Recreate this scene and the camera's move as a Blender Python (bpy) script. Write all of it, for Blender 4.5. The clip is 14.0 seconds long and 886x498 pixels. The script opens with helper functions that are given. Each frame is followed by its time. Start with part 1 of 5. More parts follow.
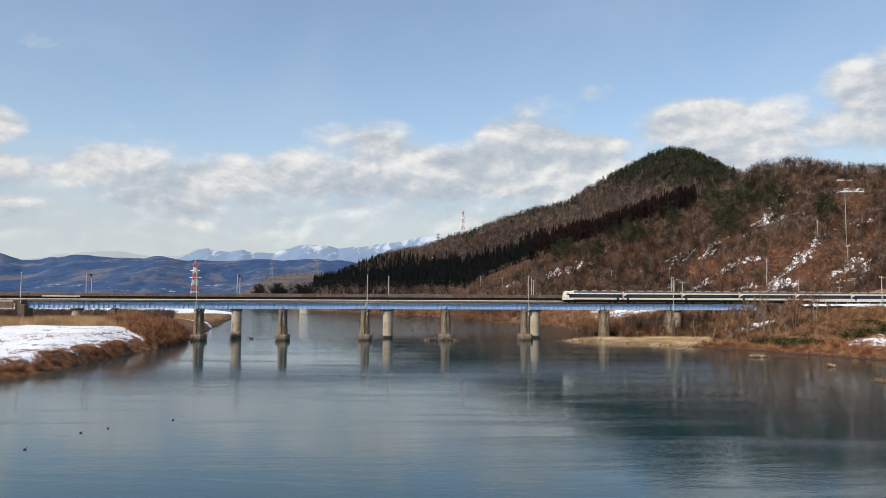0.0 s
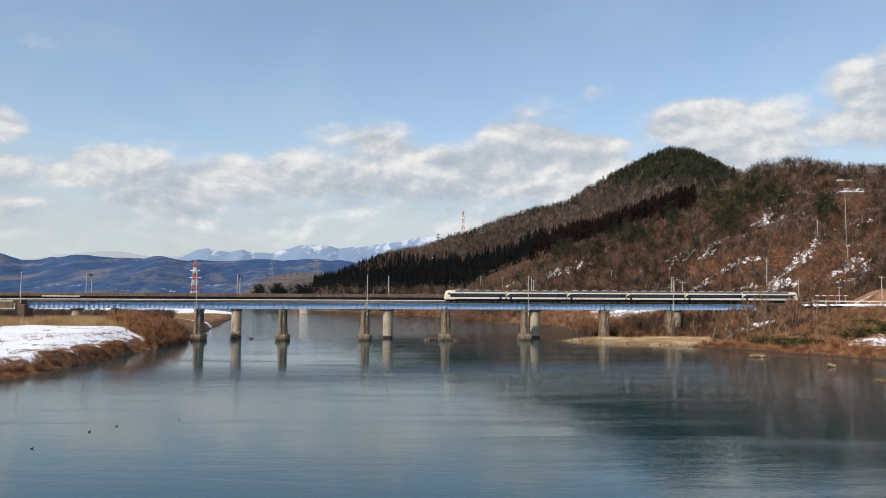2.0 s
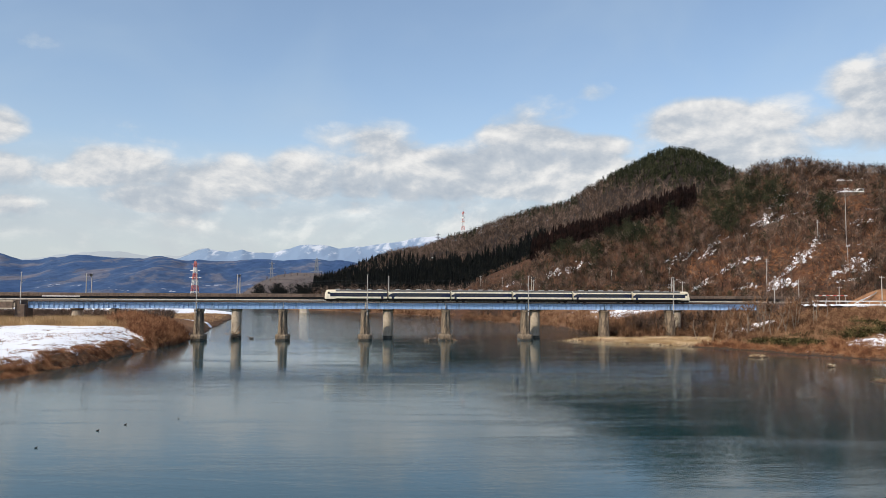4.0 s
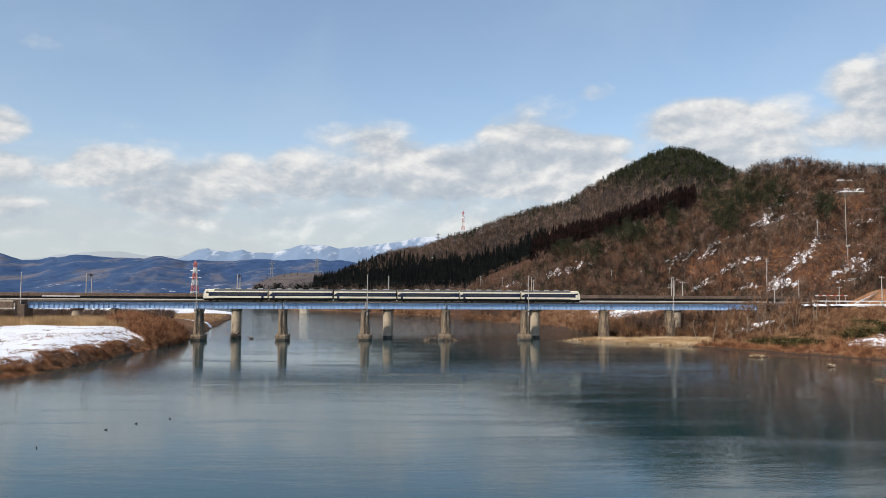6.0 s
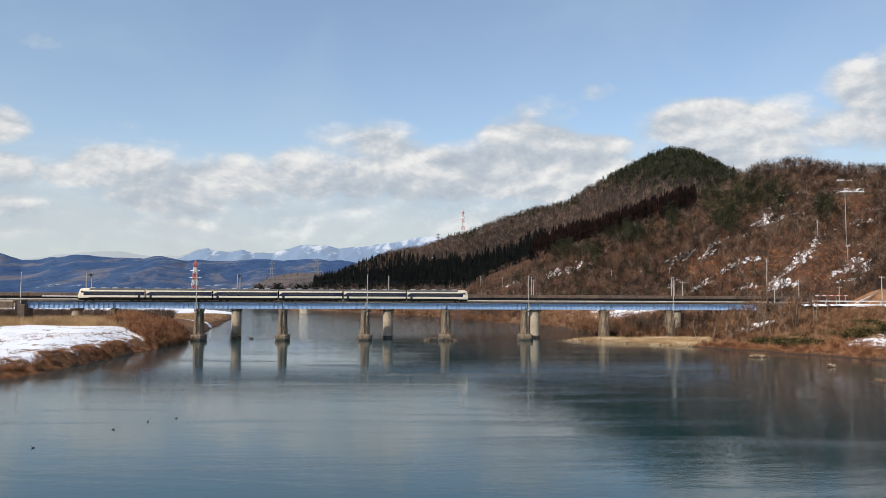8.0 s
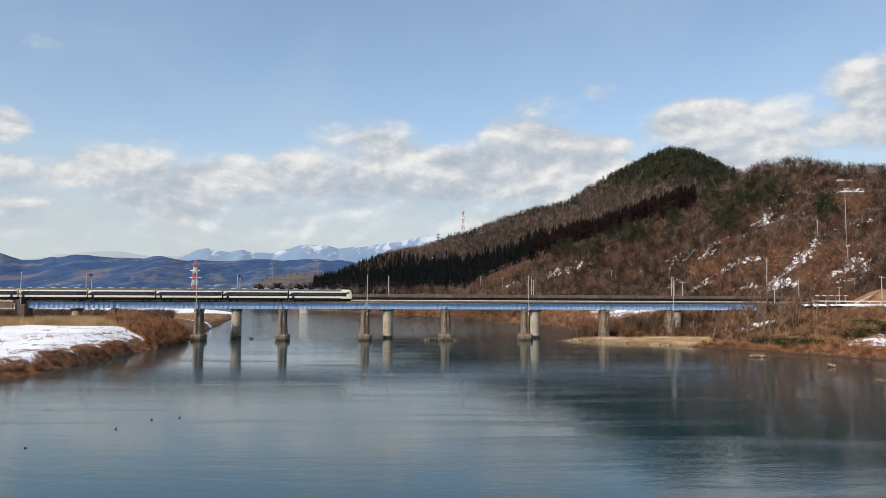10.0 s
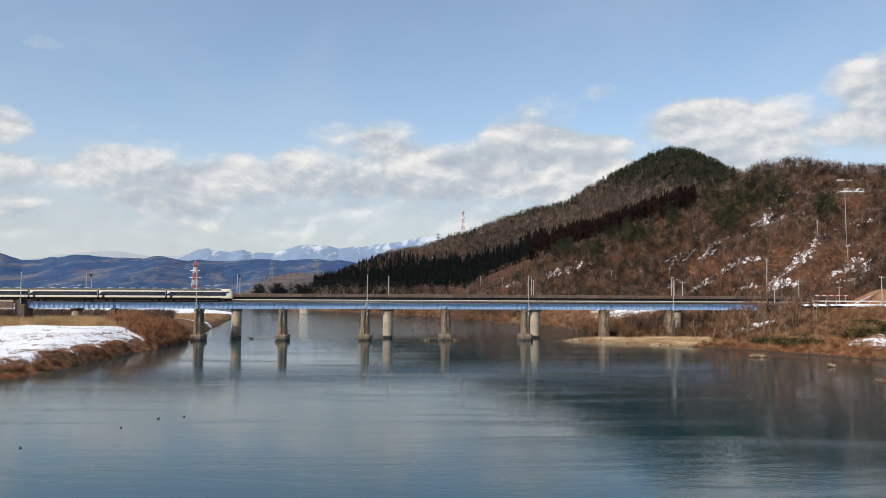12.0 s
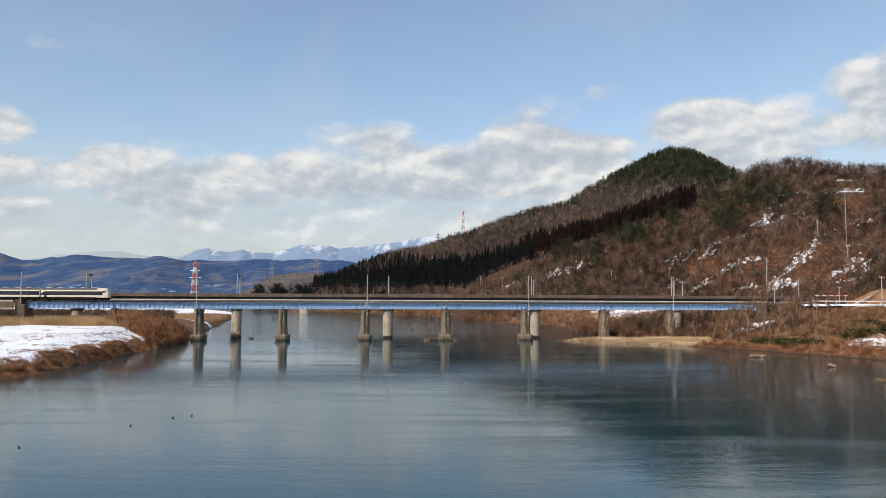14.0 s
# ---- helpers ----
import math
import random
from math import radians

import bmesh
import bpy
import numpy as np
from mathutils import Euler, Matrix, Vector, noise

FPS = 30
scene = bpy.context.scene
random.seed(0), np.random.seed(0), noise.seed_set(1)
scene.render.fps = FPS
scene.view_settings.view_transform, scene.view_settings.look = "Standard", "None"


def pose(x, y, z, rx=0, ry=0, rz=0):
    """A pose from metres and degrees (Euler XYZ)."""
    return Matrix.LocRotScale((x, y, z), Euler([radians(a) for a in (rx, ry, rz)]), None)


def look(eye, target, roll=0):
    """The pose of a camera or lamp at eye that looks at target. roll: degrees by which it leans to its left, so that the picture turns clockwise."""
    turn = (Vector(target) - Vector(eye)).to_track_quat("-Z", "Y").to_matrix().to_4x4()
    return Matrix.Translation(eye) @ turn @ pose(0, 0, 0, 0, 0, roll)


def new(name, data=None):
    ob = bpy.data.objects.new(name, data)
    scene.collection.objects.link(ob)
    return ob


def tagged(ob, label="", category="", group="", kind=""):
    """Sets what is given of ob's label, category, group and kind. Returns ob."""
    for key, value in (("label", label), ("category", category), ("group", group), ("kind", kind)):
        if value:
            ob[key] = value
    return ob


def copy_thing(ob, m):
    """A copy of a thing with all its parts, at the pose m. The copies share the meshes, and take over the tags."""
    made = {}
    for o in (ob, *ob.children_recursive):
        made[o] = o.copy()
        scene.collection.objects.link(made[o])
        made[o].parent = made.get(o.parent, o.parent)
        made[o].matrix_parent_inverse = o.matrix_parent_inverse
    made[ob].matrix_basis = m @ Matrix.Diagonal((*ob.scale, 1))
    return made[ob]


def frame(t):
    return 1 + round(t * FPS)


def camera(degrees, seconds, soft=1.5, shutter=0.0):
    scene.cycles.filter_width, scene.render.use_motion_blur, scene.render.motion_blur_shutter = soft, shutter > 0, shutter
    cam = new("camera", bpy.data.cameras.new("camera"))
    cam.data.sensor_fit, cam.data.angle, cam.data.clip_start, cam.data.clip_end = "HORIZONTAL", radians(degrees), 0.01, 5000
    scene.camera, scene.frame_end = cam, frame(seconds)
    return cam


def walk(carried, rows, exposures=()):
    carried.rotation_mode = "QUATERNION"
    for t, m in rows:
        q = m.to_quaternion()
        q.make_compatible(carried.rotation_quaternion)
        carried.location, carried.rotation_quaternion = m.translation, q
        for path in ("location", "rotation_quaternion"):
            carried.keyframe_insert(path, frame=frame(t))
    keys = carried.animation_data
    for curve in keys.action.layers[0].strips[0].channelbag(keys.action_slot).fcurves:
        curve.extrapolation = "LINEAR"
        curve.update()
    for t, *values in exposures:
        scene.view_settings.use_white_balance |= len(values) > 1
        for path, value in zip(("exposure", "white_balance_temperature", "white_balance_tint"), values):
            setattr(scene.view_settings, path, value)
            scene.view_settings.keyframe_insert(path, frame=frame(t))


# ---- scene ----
cam = camera(60, 14.0, soft=0.6)
EYE = (0.0, 0.0, 14.0)
VIEW = look(EYE, (0.0, 100.0, 14.0 + 100 * math.tan(radians(3.58))), 0.28)
walk(cam, [(0.0, VIEW), (14.0, VIEW)], exposures=[(0.0, 0.0), (14.0, 0.0)])

# ---- light ----
SUN_EL, SUN_AZ = 44.0, 222.0          # the sun stands behind the viewer, a little to the left
world = bpy.data.worlds.new("sky")
scene.world = world
world.use_nodes = True
wn = world.node_tree.nodes
sky = wn.new("ShaderNodeTexSky")
sky.sky_type = "NISHITA"
sky.sun_disc = False
sky.sun_elevation, sky.sun_rotation = radians(SUN_EL), radians(SUN_AZ)
sky.air_density, sky.dust_density, sky.ozone_density = 1.0, 0.5, 0.9
world.node_tree.links.new(sky.outputs[0], wn["Background"].inputs[0])
wn["Background"].inputs[1].default_value = 0.15
sun = new("sun", bpy.data.lights.new("sun", "SUN"))
sun.data.energy, sun.data.angle, sun.data.color = 3.9, radians(0.6), (1.0, 0.89, 0.74)
sd = Vector((math.sin(radians(SUN_AZ)) * math.cos(radians(SUN_EL)), math.cos(radians(SUN_AZ)) * math.cos(radians(SUN_EL)), math.sin(radians(SUN_EL))))
sun.matrix_world = look(sd * 300, (0, 0, 0))


# ---- materials ----
class Nodes:
    """A material's node tree, with short ways to add nodes."""

    def __init__(self, name):
        self.m = bpy.data.materials.new(name)
        self.m.use_nodes = True
        self.t = self.m.node_tree
        self.bsdf = self.t.nodes["Principled BSDF"]
        self.out = self.t.nodes["Material Output"]

    def put(self, socket, value):
        if isinstance(value, bpy.types.NodeSocket):
            self.t.links.new(value, socket)
        else:
            socket.default_value = value

    def math(self, op, a, b=0.0, clamp=False):
        n = self.t.nodes.new("ShaderNodeMath")
        n.operation, n.use_clamp = op, clamp
        self.put(n.inputs[0], a)
        self.put(n.inputs[1], b)
        return n.outputs[0]

    def coords(self, scale=(1, 1, 1), where="Object"):
        c = self.t.nodes.new("ShaderNodeTexCoord")
        m = self.t.nodes.new("ShaderNodeMapping")
        m.inputs["Scale"].default_value = scale
        self.t.links.new(c.outputs[where], m.inputs[0])
        return m.outputs[0]

    def noise(self, vec, scale, detail=4.0, rough=0.55, distort=0.0):
        n = self.t.nodes.new("ShaderNodeTexNoise")
        self.t.links.new(vec, n.inputs["Vector"])
        n.inputs["Scale"].default_value, n.inputs["Detail"].default_value = scale, detail
        n.inputs["Roughness"].default_value, n.inputs["Distortion"].default_value = rough, distort
        return n.outputs[0]

    def ramp(self, fac, stops):
        n = self.t.nodes.new("ShaderNodeValToRGB")
        self.put(n.inputs[0], fac)
        while len(n.color_ramp.elements) < len(stops):
            n.color_ramp.elements.new(0.5)
        for e, (p, c) in zip(n.color_ramp.elements, stops):
            e.position, e.color = p, (*c, 1) if len(c) == 3 else c
        return n.outputs[0]

    def mix(self, fac, a, b, how="MIX"):
        n = self.t.nodes.new("ShaderNodeMix")
        n.data_type, n.blend_type = "RGBA", how
        self.put(n.inputs[0], fac)
        self.put(n.inputs[6], a if isinstance(a, bpy.types.NodeSocket) else (*a, 1))
        self.put(n.inputs[7], b if isinstance(b, bpy.types.NodeSocket) else (*b, 1))
        return n.outputs[2]

    def smooth(self, x, lo, hi):
        n = self.t.nodes.new("ShaderNodeMapRange")
        n.interpolation_type = "SMOOTHSTEP"
        self.put(n.inputs[0], x)
        n.inputs[1].default_value, n.inputs[2].default_value = lo, hi
        return n.outputs[0]

    def bump(self, height, strength, distance=0.1):
        n = self.t.nodes.new("ShaderNodeBump")
        self.put(n.inputs["Height"], height)
        n.inputs["Strength"].default_value, n.inputs["Distance"].default_value = strength, distance
        self.t.links.new(n.outputs[0], self.bsdf.inputs["Normal"])

    def done(self, color, rough=0.8, metal=0.0, spec=0.4):
        self.put(self.bsdf.inputs["Base Color"], color if isinstance(color, bpy.types.NodeSocket) else (*color, 1))
        self.put(self.bsdf.inputs["Roughness"], rough)
        self.bsdf.inputs["Metallic"].default_value = metal
        self.bsdf.inputs["Specular IOR Level"].default_value = spec
        return self.m


def surface(name, light, dark, fine=6.0, coarse=0.5, rough=0.75, metal=0.0, stain=None, stain_amount=0.3, bump=0.15, stretch=(1, 1, 1), spec=0.4):
    """A weathered plain surface: fine grain and coarse blotches between two colours, stains of a third."""
    k = Nodes(name)
    v = k.coords(stretch)
    f = k.noise(v, fine, 5)
    c = k.noise(v, coarse, 4)
    col = k.mix(k.smooth(k.math("ADD", k.math("MULTIPLY", f, 0.5), k.math("MULTIPLY", c, 0.5)), 0.36, 0.64), dark, light)
    if stain:
        s = k.noise(k.coords((1.4, 1.4, 0.25)), coarse * 2.3, 5, 0.65)
        col = k.mix(k.math("MULTIPLY", k.smooth(s, 0.5, 0.68), stain_amount), col, stain)
    k.bump(f, bump, 0.05)
    return k.done(col, rough, metal, spec)


def variegated(name, stops, rough=0.9, wide=0.012, spec=0.15, mid_scale=0.16):
    """Leaves, twigs and stalks: the colour changes from piece to piece and slowly over the land."""
    k = Nodes(name)
    g = k.t.nodes.new("ShaderNodeNewGeometry")
    big = k.noise(k.coords(), wide, 4)
    mid = k.noise(k.coords(), mid_scale, 3)
    f = k.math("ADD", k.math("MULTIPLY", g.outputs["Random Per Island"], 0.3), k.math("MULTIPLY", k.smooth(big, 0.3, 0.7), 0.15))
    f = k.math("ADD", f, k.math("MULTIPLY", k.smooth(mid, 0.38, 0.62), 0.55))
    return k.done(k.ramp(f, stops), rough, 0, spec)


def ground_material(name, soils, snow_at, snow_scale, slant, speck_at, speck_scale, soil_scale=0.05):
    """Leaf litter, dead grass and earth; old snow lies in slanting streaks and in specks."""
    k = Nodes(name)
    v = k.coords()
    big, small, grit = k.noise(v, soil_scale, 5), k.noise(v, soil_scale * 14, 5), k.noise(v, 3.0, 4)
    col = k.ramp(k.math("ADD", k.math("MULTIPLY", big, 0.55), k.math("MULTIPLY", small, 0.45)), soils)
    col = k.mix(0.5, col, k.ramp(grit, [(0.3, (0.35, 0.35, 0.35)), (0.7, (1, 1, 1))]), "MULTIPLY")
    turned = k.t.nodes.new("ShaderNodeMapping")
    turned.inputs["Rotation"].default_value = (0, radians(slant), 0)
    k.t.links.new(v, turned.inputs[0])
    squeezed = k.t.nodes.new("ShaderNodeMapping")
    squeezed.inputs["Scale"].default_value = (0.22, 0.06, 1.6)
    k.t.links.new(turned.outputs[0], squeezed.inputs[0])
    s = k.noise(squeezed.outputs[0], snow_scale, 6, 0.62, 0.3)
    region = k.smooth(k.noise(v, 0.011, 3), 0.38, 0.6)
    streaks = k.smooth(k.math("ADD", s, k.math("MULTIPLY", k.math("SUBTRACT", region, 0.6), 0.12)), snow_at, snow_at + 0.03)
    specks = k.smooth(k.math("ADD", k.noise(v, speck_scale, 5, 0.6), k.math("MULTIPLY", k.math("SUBTRACT", region, 0.6), 0.1)), speck_at, speck_at + 0.04)
    col = k.mix(k.math("MAXIMUM", streaks, specks), col, (0.82, 0.84, 0.87))
    k.bump(k.math("ADD", small, grit), 0.4, 0.3)
    return k.done(col, 0.9, 0, 0.2)


M_CONCRETE = surface("old_concrete", (0.33, 0.25, 0.17), (0.105, 0.078, 0.054), 2.0, 0.45, 0.88, stain=(0.05, 0.04, 0.034), stain_amount=0.9, stretch=(1.6, 1.6, 0.5))
M_CONCRETE_PALE = surface("pale_concrete", (0.58, 0.49, 0.38), (0.42, 0.35, 0.27), 2.0, 0.3, 0.85, stain=(0.16, 0.13, 0.1), stain_amount=0.5)
M_DECK_EDGE = surface("weathered_deck_edge", (0.19, 0.135, 0.1), (0.1, 0.07, 0.055), 1.5, 0.2, 0.85, stain=(0.06, 0.045, 0.035), stain_amount=0.5)
M_BLUE = surface("faded_blue_paint", (0.36, 0.52, 0.74), (0.26, 0.41, 0.64), 3.0, 0.25, 0.5, stain=(0.05, 0.06, 0.09), stain_amount=0.45)
M_STEEL_DARK = surface("dark_steel", (0.05, 0.05, 0.055), (0.025, 0.025, 0.03), 4.0, 0.6, 0.6)
M_RUST = surface("rusty_rail", (0.16, 0.08, 0.05), (0.08, 0.04, 0.03), 6.0, 0.6, 0.7)
M_GALV = surface("galvanised_steel", (0.5, 0.51, 0.5), (0.36, 0.37, 0.37), 4.0, 0.5, 0.5, 0.3)
M_POLE = surface("grey_concrete_pole", (0.5, 0.48, 0.44), (0.36, 0.34, 0.31), 3.0, 0.4, 0.8)
M_TIMBER = surface("tarred_timber", (0.045, 0.036, 0.03), (0.022, 0.018, 0.016), 5.0, 0.7, 0.9)
M_CREAM = surface("cream_car_paint", (0.86, 0.79, 0.63), (0.78, 0.7, 0.54), 3.0, 0.3, 0.35, stain=(0.35, 0.28, 0.19), stain_amount=0.3, bump=0.03)
M_NAVY = surface("navy_car_paint", (0.011, 0.018, 0.05), (0.007, 0.011, 0.032), 3.0, 0.3, 0.4, bump=0.03, spec=0.25)
M_ROOF = surface("dusty_grey_roof", (0.13, 0.127, 0.12), (0.08, 0.077, 0.073), 2.5, 0.4, 0.65, stain=(0.1, 0.085, 0.07), stain_amount=0.6)
M_UNDER = surface("sooty_underframe", (0.014, 0.013, 0.012), (0.007, 0.007, 0.007), 3.0, 0.5, 0.9, spec=0.1)
M_PANE = surface("tinted_window", (0.05, 0.055, 0.06), (0.03, 0.033, 0.036), 1.0, 0.2, 0.08, bump=0.0, spec=0.6)
M_RED = surface("red_mast_paint", (0.6, 0.09, 0.06), (0.48, 0.06, 0.05), 2.0, 0.2, 0.5)
M_WHITE = surface("white_mast_paint", (0.78, 0.77, 0.74), (0.66, 0.65, 0.62), 2.0, 0.2, 0.5)
# red of the far towers, with the haze mixed into the colour
M_RED_FAR = surface("hazy_red_paint", (0.52, 0.17, 0.15), (0.42, 0.13, 0.12), 2.0, 0.2, 0.6)
M_FAR_STEEL = surface("dull_far_steel", (0.24, 0.26, 0.29), (0.18, 0.2, 0.22), 1.0, 0.1, 0.7)
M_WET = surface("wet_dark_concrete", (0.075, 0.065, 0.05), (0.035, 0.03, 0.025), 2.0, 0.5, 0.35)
M_BARK = surface("grey_brown_bark", (0.36, 0.29, 0.22), (0.2, 0.15, 0.11), 5.0, 0.7, 0.95)
M_TWIGS = variegated("bare_twigs", [(0.12, (0.022, 0.016, 0.013)), (0.42, (0.085, 0.06, 0.045)), (0.68, (0.165, 0.108, 0.08)), (0.9, (0.37, 0.275, 0.215))])
M_TWIGS_RED = variegated("red_brown_twigs", [(0.12, (0.024, 0.015, 0.011)), (0.5, (0.12, 0.057, 0.033)), (0.9, (0.29, 0.15, 0.085))])
M_WILLOW = variegated("willow_twigs", [(0.12, (0.06, 0.03, 0.017)), (0.5, (0.21, 0.107, 0.056)), (0.9, (0.44, 0.26, 0.15))], mid_scale=0.4)
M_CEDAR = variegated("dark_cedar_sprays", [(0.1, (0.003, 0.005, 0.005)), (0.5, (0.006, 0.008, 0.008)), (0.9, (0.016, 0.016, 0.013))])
M_PINE = variegated("pine_needles", [(0.1, (0.013, 0.016, 0.008)), (0.5, (0.027, 0.033, 0.018)), (0.9, (0.072, 0.072, 0.036))])
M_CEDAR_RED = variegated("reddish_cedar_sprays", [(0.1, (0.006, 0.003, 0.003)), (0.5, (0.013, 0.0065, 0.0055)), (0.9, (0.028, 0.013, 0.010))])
M_PALE_GRASS = variegated("bleached_grass", [(0.1, (0.34, 0.22, 0.11)), (0.5, (0.56, 0.4, 0.22)), (0.9, (0.75, 0.6, 0.4))], wide=0.05)
M_REED = variegated("dry_reeds", [(0.0, (0.22, 0.13, 0.06)), (0.5, (0.46, 0.3, 0.15)), (1.0, (0.66, 0.47, 0.27))], wide=0.05)
M_SCRUB = variegated("dead_scrub", [(0.1, (0.085, 0.038, 0.022)), (0.5, (0.27, 0.118, 0.058)), (0.9, (0.5, 0.275, 0.145))], wide=0.06, mid_scale=0.5)
M_GREEN = variegated("bamboo_grass_leaves", [(0.1, (0.012, 0.012, 0.005)), (0.5, (0.06, 0.053, 0.018)), (0.9, (0.18, 0.14, 0.06))], wide=0.05, mid_scale=0.4)
M_DEBRIS = surface("washed_up_wood", (0.36, 0.24, 0.15), (0.18, 0.12, 0.08), 5.0, 0.8, 0.95)
M_SNOW = surface("old_snow", (0.84, 0.86, 0.89), (0.7, 0.71, 0.74), 1.5, 0.2, 0.75, bump=0.5)


def patchy_snow():
    """Thin old snow through which litter and stalks show."""
    k = Nodes("thin_old_snow")
    v = k.coords()
    bare = k.smooth(k.noise(v, 0.7, 7, 0.72, 0.4), 0.43, 0.53)
    col = k.mix(bare, k.mix(k.noise(v, 3.0, 3), (0.09, 0.05, 0.03), (0.2, 0.13, 0.085)), k.mix(k.noise(v, 1.5, 4), (0.66, 0.68, 0.72), (0.84, 0.86, 0.89)))
    k.bump(k.noise(v, 2.0, 4), 0.4, 0.2)
    return k.done(col, 0.85, 0, 0.2)


M_THIN_SNOW = patchy_snow()
M_BIRD = surface("dark_feathers", (0.05, 0.04, 0.032), (0.025, 0.02, 0.017), 8.0, 2.0, 0.8)
M_HILL = ground_material("hillside_litter", [(0.3, (0.03, 0.02, 0.015)), (0.46, (0.07, 0.04, 0.025)), (0.6, (0.15, 0.068, 0.036)), (0.72, (0.07, 0.046, 0.03))], 0.75, 0.14, 38.0, 0.71, 0.5)
M_FAR_HILL = ground_material("wooded_hillside_litter", [(0.3, (0.02, 0.016, 0.014)), (0.55, (0.05, 0.036, 0.03)), (0.75, (0.09, 0.065, 0.05))], 0.68, 0.03, 30.0, 0.7, 0.12)
M_DRY_SLOPE = surface("dry_grass_slope", (0.125, 0.1, 0.092), (0.085, 0.07, 0.066), 0.06, 0.02, 0.95, bump=0.0)


# ---- mesh helpers ----
class Shape:
    """Collects vertices and faces of one mesh."""

    def __init__(self):
        self.v, self.f = [], []

    def add(self, verts, faces):
        n = len(self.v)
        self.v += [tuple(p) for p in verts]
        self.f += [tuple(i + n for i in f) for f in faces]
        return self

    def box(self, cx, cy, cz, sx, sy, sz, b=None, m=None):
        """A box with chamfered edges."""
        hx, hy, hz = sx / 2, sy / 2, sz / 2
        b = min(hx, hy, hz) * 0.25 if b is None else b
        bm = bmesh.new()
        bmesh.ops.create_cube(bm, size=1.0, matrix=Matrix.Diagonal((sx, sy, sz, 1)))
        if b > 0:
            bmesh.ops.bevel(bm, geom=bm.edges[:], offset=b, segments=1, affect="EDGES")
        bm.verts.index_update()
        at = Matrix.Translation((cx, cy, cz)) if m is None else m @ Matrix.Translation((cx, cy, cz))
        self.add([at @ v.co for v in bm.verts], [[v.index for v in f.verts] for f in bm.faces])
        bm.free()
        return self

    def rod(self, a, b, ra, rb=None, n=6, cap=True):
        """A tapered rod from a to b."""
        a, b = Vector(a), Vector(b)
        rb = ra if rb is None else rb
        q = (b - a).to_track_quat("Z", "Y")
        ring = [Vector((math.cos(2 * math.pi * i / n), math.sin(2 * math.pi * i / n), 0)) for i in range(n)]
        vs = [a + q @ (r * ra) for r in ring] + [b + q @ (r * rb) for r in ring]
        fs = [(i, (i + 1) % n, n + (i + 1) % n, n + i) for i in range(n)]
        if cap:
            fs += [tuple(range(n - 1, -1, -1)), tuple(range(n, 2 * n))]
        return self.add(vs, fs)

    def loft(self, rings, closed=True, caps=True):
        """A skin over rings of equal length."""
        n = len(rings[0])
        vs = [p for r in rings for p in r]
        fs = []
        for k in range(len(rings) - 1):
            for i in range(n if closed else n - 1):
                j = (i + 1) % n
                fs.append((k * n + i, k * n + j, (k + 1) * n + j, (k + 1) * n + i))
        if caps:
            fs += [tuple(range(n - 1, -1, -1)), tuple((len(rings) - 1) * n + i for i in range(n))]
        return self.add(vs, fs)

    def mesh(self, name, material):
        me = bpy.data.meshes.new(name)
        me.from_pydata(self.v, [], self.f)
        me.materials.append(material)
        me.update()
        return me


def part(name, shape, material, parent, label="", at=None):
    """One mesh object under a thing or under a part."""
    me = shape if isinstance(shape, bpy.types.Mesh) else shape.mesh(name, material)
    ob = new(name, me)
    ob.parent = parent
    if at is not None:
        ob.matrix_basis = at
    return tagged(ob, label)


def thing(name, m, label, category, group="", kind=""):
    """An Empty at a thing's base, to carry its parts."""
    ob = new(name)
    ob.empty_display_size = 0.2
    ob.matrix_basis = m
    return tagged(ob, label, category, group, kind)


def plain(name, shape, material, label, category, group="", kind="", m=None):
    """A thing of one mesh."""
    ob = new(name, shape if isinstance(shape, bpy.types.Mesh) else shape.mesh(name, material))
    if m is not None:
        ob.matrix_basis = m
    return tagged(ob, label, category, group, kind)


def arrays_mesh(name, verts, quads, material, smooth=False):
    """A mesh from arrays of vertices and of faces with equal counts of corners."""
    me = bpy.data.meshes.new(name)
    verts, quads = np.asarray(verts, dtype=np.float32), np.asarray(quads, dtype=np.int32)
    k = quads.shape[1]
    me.vertices.add(len(verts))
    me.vertices.foreach_set("co", verts.ravel())
    me.loops.add(quads.size)
    me.loops.foreach_set("vertex_index", quads.ravel())
    me.polygons.add(len(quads))
    me.polygons.foreach_set("loop_start", np.arange(0, quads.size, k, dtype=np.int32))
    me.polygons.foreach_set("use_smooth", np.full(len(quads), smooth))
    me.materials.append(material)
    me.update(calc_edges=True)
    return me


def grid_faces(na, nb):
    i, j = np.meshgrid(np.arange(na - 1), np.arange(nb - 1), indexing="ij")
    a = (i * nb + j).ravel()
    return np.stack([a, a + nb, a + nb + 1, a + 1], 1)


